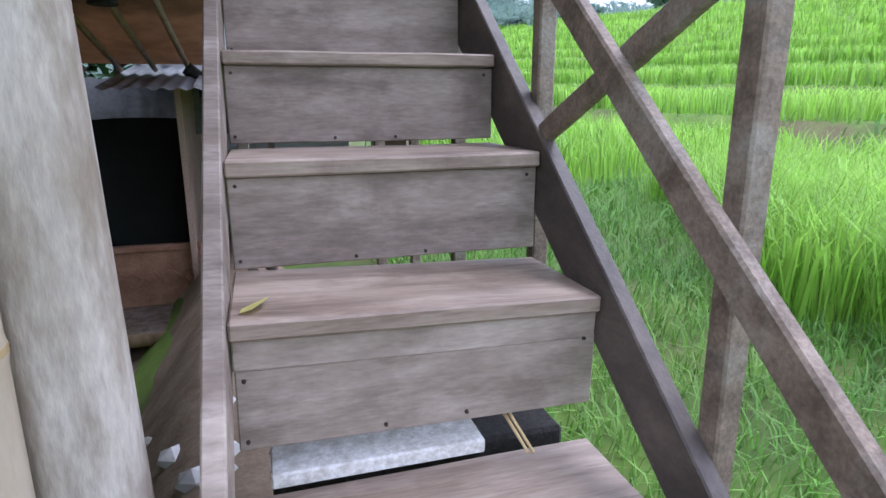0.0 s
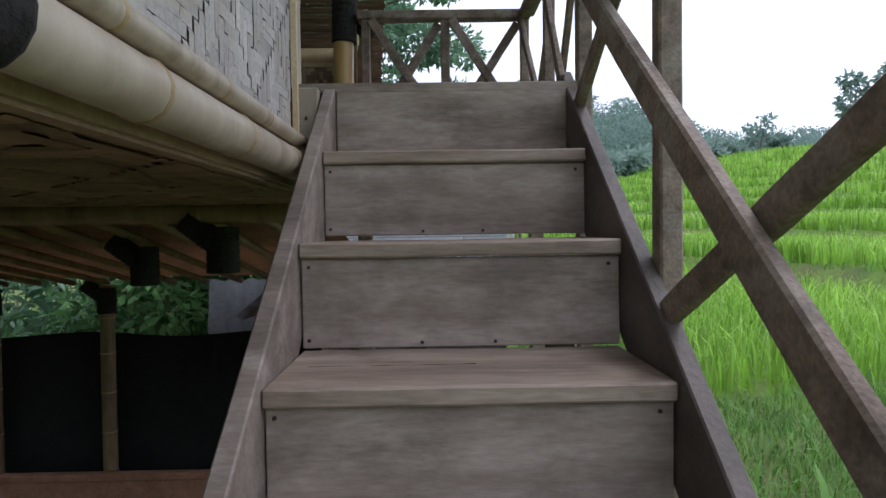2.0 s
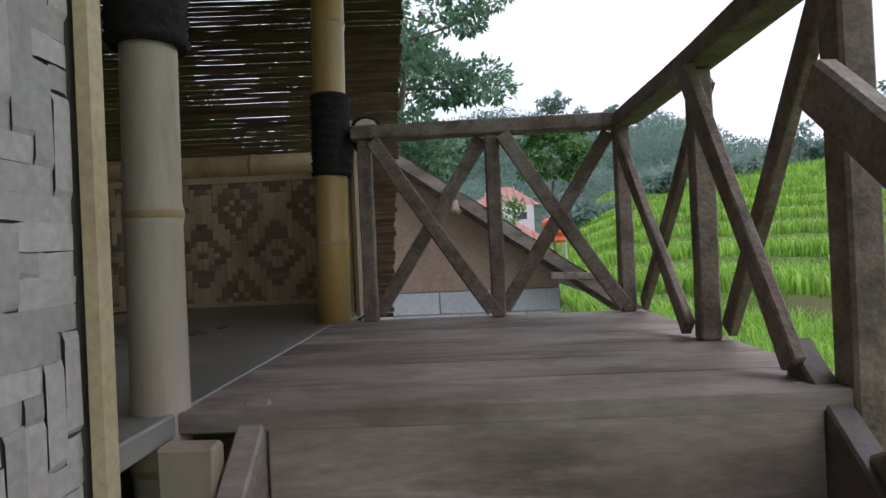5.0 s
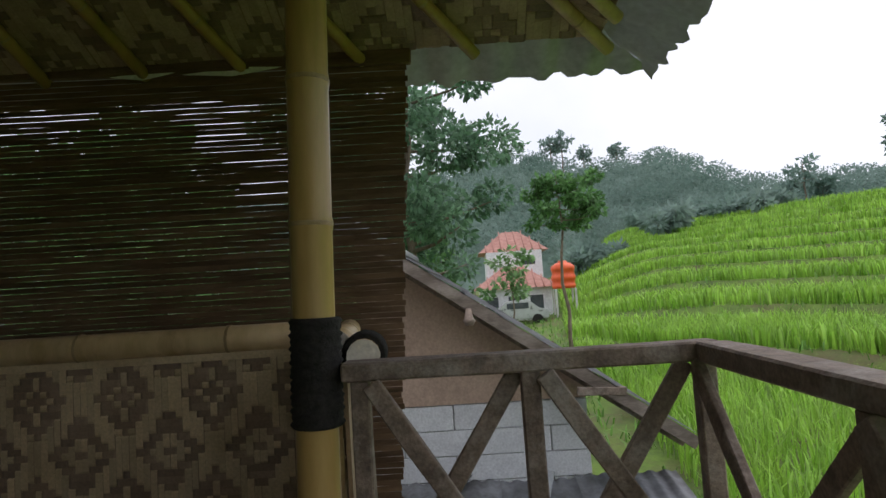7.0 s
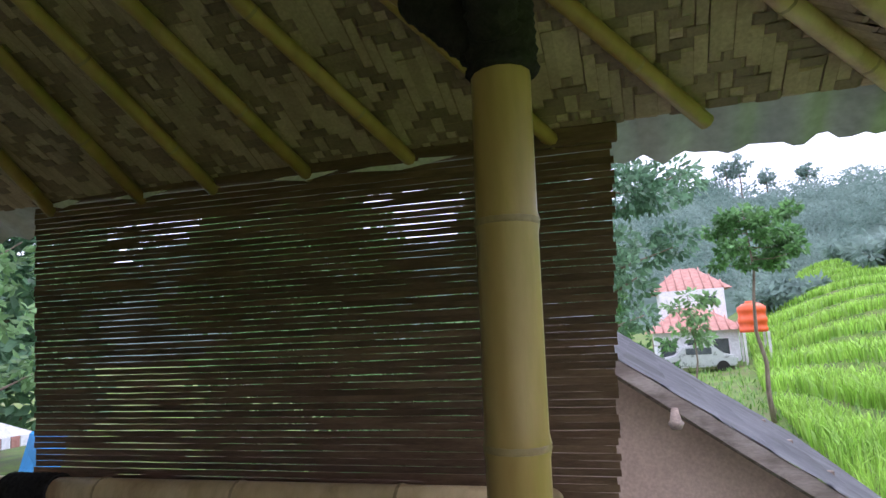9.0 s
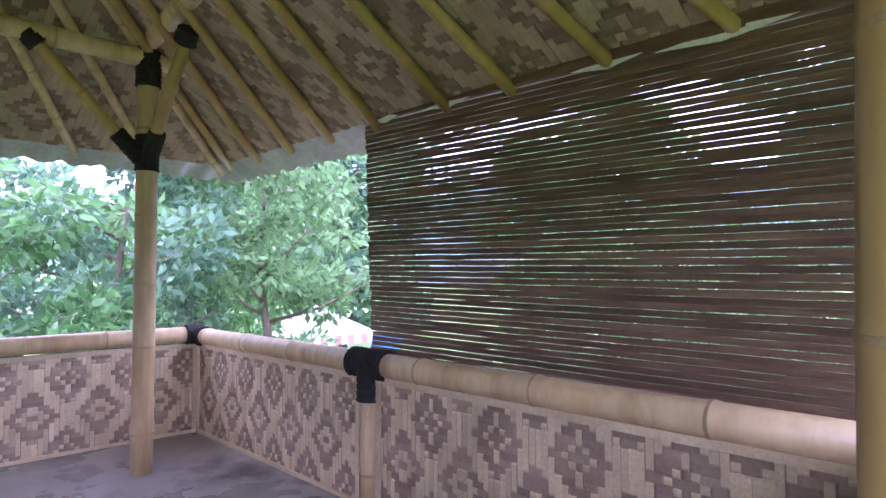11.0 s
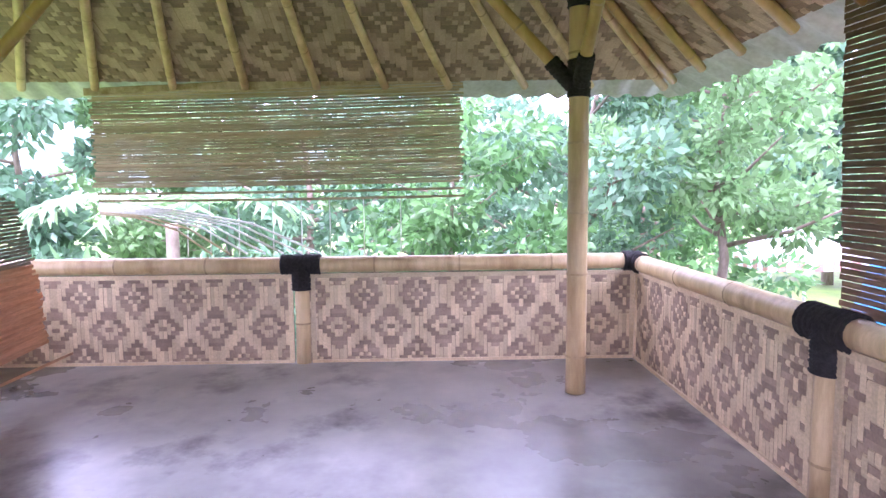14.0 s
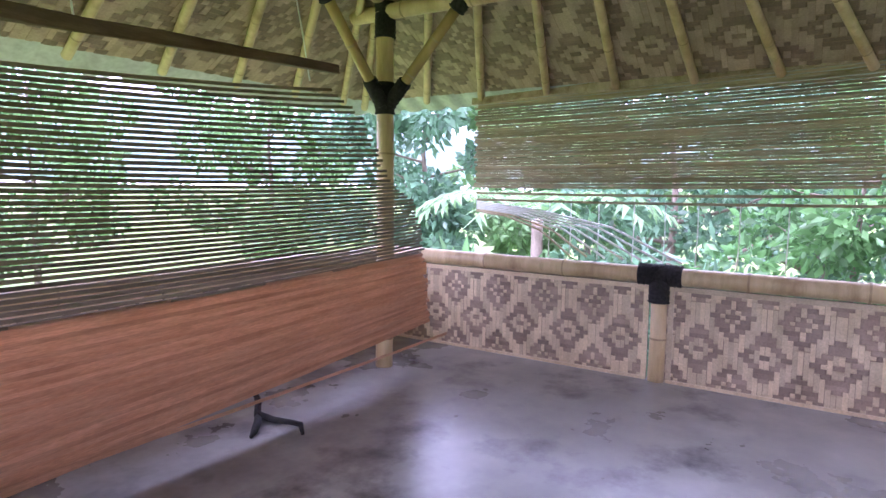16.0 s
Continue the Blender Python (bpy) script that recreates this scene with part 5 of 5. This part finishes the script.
tree((-6.2, 13.5), 6.5, 2.2, 19, "leafy tree beyond the hut corner", M_LEAF, 6500, 0.16, 12, 0.11, 0.4, clump=0.32)
tree((-18.5, 4.0), 8.5, 3.6, 20, "large leafy tree behind the others", M_LEAF3, 6000, 0.22, 12, 0.2, 0.15, clump=0.3)
tree((-19.0, 11.0), 8.5, 3.6, 21, "large leafy tree behind the others", M_LEAF, 6000, 0.22, 12, 0.2, 0.15, clump=0.3)
tree((-18.5, -3.0), 8.5, 3.6, 22, "large leafy tree behind the others", M_LEAF2, 6000, 0.22, 12, 0.2, 0.15, clump=0.3)
tree((-21.0, 18.0), 9.0, 3.8, 23, "large leafy tree behind the others", M_LEAF3, 6000, 0.34, 12, 0.2, 0.15)
for i, (x, y, r, tl) in enumerate(((-7.0, 1.4, 1.0, 4.3), (-7.1, 2.9, 1.0, 4.4), (-7.4, 0.2, 1.0, 4.0), (-8.6, 2.0, 1.2, 4.6), (-7.4, 6.4, 0.8, 3.2), (-2.6, 10.2, 1.3, 2.9), (-4.2, 10.6, 1.3, 2.8), (-6.0, 10.4, 1.3, 2.9))):
    shrub((x, y), r, 40 + i, "long-leaved green shrub outside the half wall", (M_LEAF, M_LEAF3)[i % 2], 1500, 0.085, 3.6, tl * 0.90)
palm = thing("palm", (-9.5, 0.2, float(height(-9.5, 0.2))), "bright green young palm behind the hut", "palm")
for i in range(11):
    a = i * 0.571
    pb = Vector((-9.5, 0.2, 3.2))
    pts = [pb + Vector((math.cos(a) * s, math.sin(a) * s, 0.9 * s - 0.42 * s * s)) for s in np.linspace(0, 1.9, 9)]
    verts, faces = [], []
    side = Vector((-math.sin(a), math.cos(a), 0))
    for j, p in enumerate(pts[1:]):
        for sg in (-1, 1):
            b0 = len(verts)
            L = 0.42 * math.sin(math.pi * (j + 1.2) / 9.5)
            dirn = (pts[j + 1] - pts[j]).normalized()
            verts += [p, p + dirn * 0.13, p + side * sg * L + dirn * 0.25 - Vector((0, 0, 0.12))]
            verts += [p - dirn * 0.08, p + dirn * 0.03, p + side * sg * L + dirn * 0.10 - Vector((0, 0, 0.14))]
            faces += [(b0, b0 + 1, b0 + 2), (b0 + 3, b0 + 4, b0 + 5)]
    raw("frond", verts, faces, M_LEAF2, palm)
part("trunk", tube(bmesh.new(), [(-9.5, 0.2, float(height(-9.5, 0.2)) - 0.1), (-9.5, 0.2, 3.25)], [0.12, 0.09], 10), M_BARK, palm)

# ---- distance ----
rw = np.random.default_rng(9)


def hill_sheet(name, rmin, rmax, az0, az1, hfun, mat, label):
    na, nr = 120, 12
    verts = []
    for j in range(nr + 1):
        f = j / nr
        for i in range(na + 1):
            az = az0 + (az1 - az0) * i / na
            r = rmin + (rmax - rmin) * f
            verts.append((math.sin(az) * r, 3 + math.cos(az) * r, hfun(az, f) - 2.5))
    faces = [(j * (na + 1) + i, j * (na + 1) + i + 1, (j + 1) * (na + 1) + i + 1, (j + 1) * (na + 1) + i) for j in range(nr) for i in range(na)]
    return tagged(raw(name, verts, faces, mat, smooth=True), label, "hill", kind="structure")


def ridge_a(az, f):
    d = math.degrees(az)
    top = 44 + 3 * math.sin(d * 0.16 + 1) + 2 * math.sin(d * 0.41) - 1.12 * max(0, d - 18) - 0.30 * max(0, -d - 5)
    return 5 + (top - 5) * f ** 0.85


def ridge_b(az, f):
    d = math.degrees(az)
    return 8 + (58 + 9 * math.sin(d * 0.13 + 2.2) + 4 * math.sin(d * 0.37) - 8) * f


hill_sheet("backdrop_hill", 115, 210, radians(-75), radians(80), ridge_a, M_HAZEWOODS, "wooded hillside beyond the fields, paled for haze")
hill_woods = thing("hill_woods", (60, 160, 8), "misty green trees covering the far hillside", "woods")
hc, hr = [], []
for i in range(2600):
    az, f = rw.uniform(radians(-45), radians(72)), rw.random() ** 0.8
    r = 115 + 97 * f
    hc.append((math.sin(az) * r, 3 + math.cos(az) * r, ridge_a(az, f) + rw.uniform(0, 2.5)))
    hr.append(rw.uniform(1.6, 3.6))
leaf_cloud("crowns", hc, hr, 190000, 0.55, 90, M_HAZEWOODS, hill_woods, 1.3, 0.2, 0.6)
hill_sheet("backdrop_ridge", 330, 480, radians(-180), radians(180), ridge_b, M_HAZEWOODS, "misty wooded ridge on the skyline")
rt = random.Random(4)
for i, (az, r, hh) in enumerate(((8.5, 205, 11), (9.6, 206, 13), (11.5, 204, 9), (29.2, 150, 13), (30.4, 151, 8), (14.5, 207, 8))):
    a = radians(az)
    x, y = math.sin(a) * r, 3 + math.cos(a) * r
    tree((x, y, ridge_a(a, min(1, (r - 115) / 95)) - 2), hh, hh * 0.33, 70 + i, "tall thin tree standing out on the skyline", M_HAZEWOODS, 420, 0.7, 8, 0.3, 0.55, 0.15, 0.22)
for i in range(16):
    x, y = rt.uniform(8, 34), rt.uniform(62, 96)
    shrub((x, y), 2.2, 300 + i, "broad-leaved bushes along the far field edge", M_HAZEWOODS, 700, 0.45, 2.2, rt.uniform(1.2, 3.0))

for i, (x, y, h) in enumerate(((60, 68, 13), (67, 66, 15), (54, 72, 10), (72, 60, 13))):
    tree((x, y), h, h * 0.42, 330 + i, "dense misty green tree on the terrace edge", M_HAZEWOODS, 5000, 0.45, 16, 0.25, 0.2, clump=0.3)
# red-roofed house and tank
HXc, HYc = 3.1, 42.0
hz = float(height(HXc, HYc)) - 0.2
vill = thing("village_house", (HXc, HYc, hz), "white two-storey village house with red tiled roofs", "house")
part("wall", box_bm((HXc - 2.6, HYc, hz), (HXc + 2.0, HYc + 6, hz + 2.3), 0.02), M_WALLWHITE, vill)
part("upper_wall", box_bm((HXc - 2.0, HYc + 3.0, hz + 2.3), (HXc + 1.9, HYc + 8, hz + 4.9), 0.02), M_WALLWHITE, vill)


def hip_roof(x0, x1, y0, y1, z0, z1, ov, parent):
    bm = bmesh.new()
    a = [bm.verts.new(p) for p in ((x0 - ov, y0 - ov, z0), (x1 + ov, y0 - ov, z0), (x1 + ov, y1 + ov, z0), (x0 - ov, y1 + ov, z0))]
    w = (x1 - x0) * 0.35
    r0, r1 = bm.verts.new((x0 + w, (y0 + y1) / 2, z1)), bm.verts.new((x1 - w, (y0 + y1) / 2, z1))
    for f in ((a[0], a[1], r1, r0), (a[1], a[2], r1), (a[2], a[3], r0, r1), (a[3], a[0], r0), (a[3], a[2], a[1], a[0])):
        bm.faces.new(f)
    bmesh.ops.recalc_face_normals(bm, faces=bm.faces)
    ob = part("roof", bm, M_REDTILE, parent, "red tiled hip roof, haze-faded in its colour")
    n = int((x1 - x0 + 2 * ov) / 0.5)
    for i in range(1, n):
        f = i / n
        x = (x0 - ov) + (x1 - x0 + 2 * ov) * f
        k = min(1, min(f, 1 - f) / 0.33)
        zz = z0 + (z1 - z0) * k
        yy = (y0 - ov) + ((y0 + y1) / 2 - y0 + ov) * k
        part("tile_roll", tube(bmesh.new(), [(x, y0 - ov, z0 + 0.03), (x, yy, zz + 0.03)], [0.05, 0.05], 6), M_REDTILE, ob)
    return ob


hip_roof(HXc - 2.6, HXc + 2.0, HYc, HYc + 4, hz + 2.3, hz + 3.75, 0.5, vill)
hip_roof(HXc - 2.0, HXc + 1.9, HYc + 3.5, HYc + 8, hz + 4.9, hz + 6.5, 0.5, vill)
for x in (HXc - 1.9, HXc - 0.4, HXc + 1.0):
    w = part("window", box_bm((x - 0.42, HYc - 0.03, hz + 0.7), (x + 0.42, HYc + 0.05, hz + 1.8), 0.01), M_DARKGLASS, vill)
    part("frame", box_bm((x - 0.5, HYc - 0.05, hz + 1.8), (x + 0.5, HYc + 0.03, hz + 1.88), 0.01), M_WALLWHITE, w)
part("window", box_bm((HXc + 0.4, HYc + 2.97, hz + 3.9), (HXc + 1.4, HYc + 3.05, hz + 4.4), 0.01), M_DARKGLASS, vill)
tank = bmesh.new()
TX, TY = 5.67, HYc - 1.5
tz = 2.95
TS = 0.78
prof = [(0.0, 0.9), (0.25, 0.95), (0.3, 0.90), (0.62, 0.90), (0.68, 0.96), (0.98, 0.96), (1.04, 0.90), (1.4, 0.90), (1.46, 0.95), (1.75, 0.93), (2.0, 0.6), (2.05, 0.35), (2.2, 0.35)]
tube(tank, [(TX, TY, tz + h * TS) for h, r in prof], [r * TS for h, r in prof], 24)
tk = thing("water_tank", (TX, TY, tz - 2.0), "orange plastic water tank on a stand", "water tank")
part("tank", tank, M_TANK, tk)
for dx, dy in ((-0.6, -0.6), (0.6, -0.6), (-0.6, 0.6), (0.6, 0.6)):
    part("leg", box_bm((TX + dx - 0.06, TY + dy - 0.06, tz - 2.2), (TX + dx + 0.06, TY + dy + 0.06, tz), 0.01), M_PALE, tk)
car = thing("parked_car", (HXc - 0.6, HYc - 2.2, hz), "silver car parked before the house", "car")
bm = bmesh.new()
cx, cy = HXc - 0.6, HYc - 2.2
cz = float(height(cx, cy))
prof = [(-1.9, 0.35), (-1.9, 0.8), (-1.1, 0.95), (-0.6, 1.45), (0.8, 1.48), (1.4, 0.98), (1.95, 0.85), (1.95, 0.35)]
l0 = [bm.verts.new((cx + x, cy - 0.8, cz + z)) for x, z in prof]
l1 = [bm.verts.new((cx + x, cy + 0.8, cz + z)) for x, z in prof]
bm.faces.new(l0)
bm.faces.new(l1[::-1])
for k in range(len(prof)):
    bm.faces.new((l0[k], l0[(k + 1) % len(prof)], l1[(k + 1) % len(prof)], l1[k]))
bmesh.ops.recalc_face_normals(bm, faces=bm.faces)
bmesh.ops.bevel(bm, geom=bm.edges[:], offset=0.07, segments=2, affect="EDGES")
part("body", bm, material("silver_paint", (0.5, 0.51, 0.52), (0.6, 0.61, 0.62), 3, rough=0.3, bump=0, metal=0.5), car)
part("window", box_bm((cx - 0.55, cy - 0.83, cz + 1.0), (cx + 0.75, cy - 0.79, cz + 1.35), 0.02), M_DARKGLASS, car)
for x in (-1.2, 1.25):
    part("wheel", tube(bmesh.new(), [(cx + x, cy - 0.84, cz + 0.32), (cx + x, cy - 0.62, cz + 0.32)], [0.32, 0.32], 16), M_ROPE, car)

# stall and tarpaulin beyond the trees
sx, sy = -15.5, 13.2
sz = float(height(sx, sy))
stall = thing("market_stall", (sx, sy, sz), "open stall with a faded red and white awning", "stall")
bm = bmesh.new()
vs = [bm.verts.new(p) for p in ((sx - 1.3, sy - 1.3, sz + 2.1), (sx + 1.3, sy - 1.3, sz + 2.1), (sx + 1.3, sy + 1.3, sz + 2.1), (sx - 1.3, sy + 1.3, sz + 2.1), (sx, sy, sz + 2.9))]
for k in range(4):
    bm.faces.new((vs[k], vs[(k + 1) % 4], vs[4]))
bmesh.ops.solidify(bm, geom=bm.faces[:], thickness=0.02)
part("awning", bm, M_WALLWHITE, stall, "white awning")
for k in range(12):
    x = sx - 1.3 + k * 0.22
    part("valance", box_bm((x, sy - 1.33, sz + 1.85), (x + 0.2, sy - 1.30, sz + 2.1), 0.003), M_REDTILE if k % 2 else M_WALLWHITE, stall)
    part("valance", box_bm((sx + 1.30, sy - 1.3 + k * 0.22, sz + 1.85), (sx + 1.33, sy - 1.1 + k * 0.22, sz + 2.1), 0.003), M_REDTILE if k % 2 else M_WALLWHITE, stall)
for dx, dy in ((-1.2, -1.2), (1.2, -1.2), (-1.2, 1.2), (1.2, 1.2)):
    part("pole", tube(bmesh.new(), [(sx + dx, sy + dy, sz - 0.1), (sx + dx, sy + dy, sz + 2.15)], [0.04, 0.04], 8), M_PALE, stall)
path = bmesh.new()
bmesh.ops.create_grid(path, x_segments=30, y_segments=10, size=1)
for v in path.verts:
    x = -15.0 + v.co.x * 6.5
    y = 10.4 + v.co.y * 2.6 + 0.25 * math.sin(x * 0.6)
    v.co = Vector((x, y, float(height(x, y)) + 0.06))
tagged(link("pavement", path, M_PALE, smooth=True), "pale concrete path beyond the trees", "path", kind="structure")
bx_, by_ = -13.1, 13.2
tagged(link("blue_tarpaulin", beam_bm((bx_, by_, float(height(bx_, by_)) - 0.05), (bx_ + 0.2, by_ + 0.6, float(height(bx_, by_)) + 2.2), 1.0, 0.4, 0.05, 6, 0.05), M_BLUE), "bright blue tarpaulin bundle by the path", "tarpaulin")

# ---- small things ----
bm = bmesh.new()
tw = [(-2.81, 1.53, 2.685), (-2.775, 1.545, 2.665), (-2.785, 1.56, 2.61), (-2.76, 1.58, 2.555), (-2.77, 1.68, 2.546), (-2.78, 1.80, 2.556), (-2.745, 1.90, 2.58), (-2.73, 1.93, 2.542)]
tube(bm, tw, [0.008, 0.014, 0.018, 0.021, 0.018, 0.014, 0.014, 0.008], 8)
tube(bm, [(-2.76, 1.59, 2.548), (-2.69, 1.66, 2.545), (-2.63, 1.71, 2.543), (-2.575, 1.75, 2.541)], [0.019, 0.021, 0.018, 0.008], 8)
tube(bm, [(-2.77, 1.57, 2.60), (-2.75, 1.60, 2.575), (-2.755, 1.64, 2.552)], [0.010, 0.012, 0.012], 8)
tagged(link("rope_scrap", bm, M_ROPE), "twisted scrap of black palm-fibre rope on the floor", "rope")
leaf = bmesh.new()
lv = [(-0.375, 1.575, 0.9375), (-0.35, 1.57, 0.945), (-0.325, 1.60, 0.95), (-0.318, 1.635, 0.947), (-0.345, 1.625, 0.94), (-0.37, 1.60, 0.938)]
leaf.faces.new([leaf.verts.new(p) for p in lv])
bmesh.ops.solidify(leaf, geom=leaf.faces[:], thickness=0.0015)
tagged(link("fallen_leaf", leaf, M_YLEAF), "pale yellow fallen leaf on a stair tread", "leaf")
for i, dx in enumerate((0.0, 0.012)):
    tagged(link("thin_stick", tube(bmesh.new(), [(0.17 + dx, 1.62, 0.66), (0.20 + dx, 1.48, 0.585)], [0.004, 0.0035], 6), M_BAMBOO), "thin pale bamboo stick under the riser", "stick", "sticks")
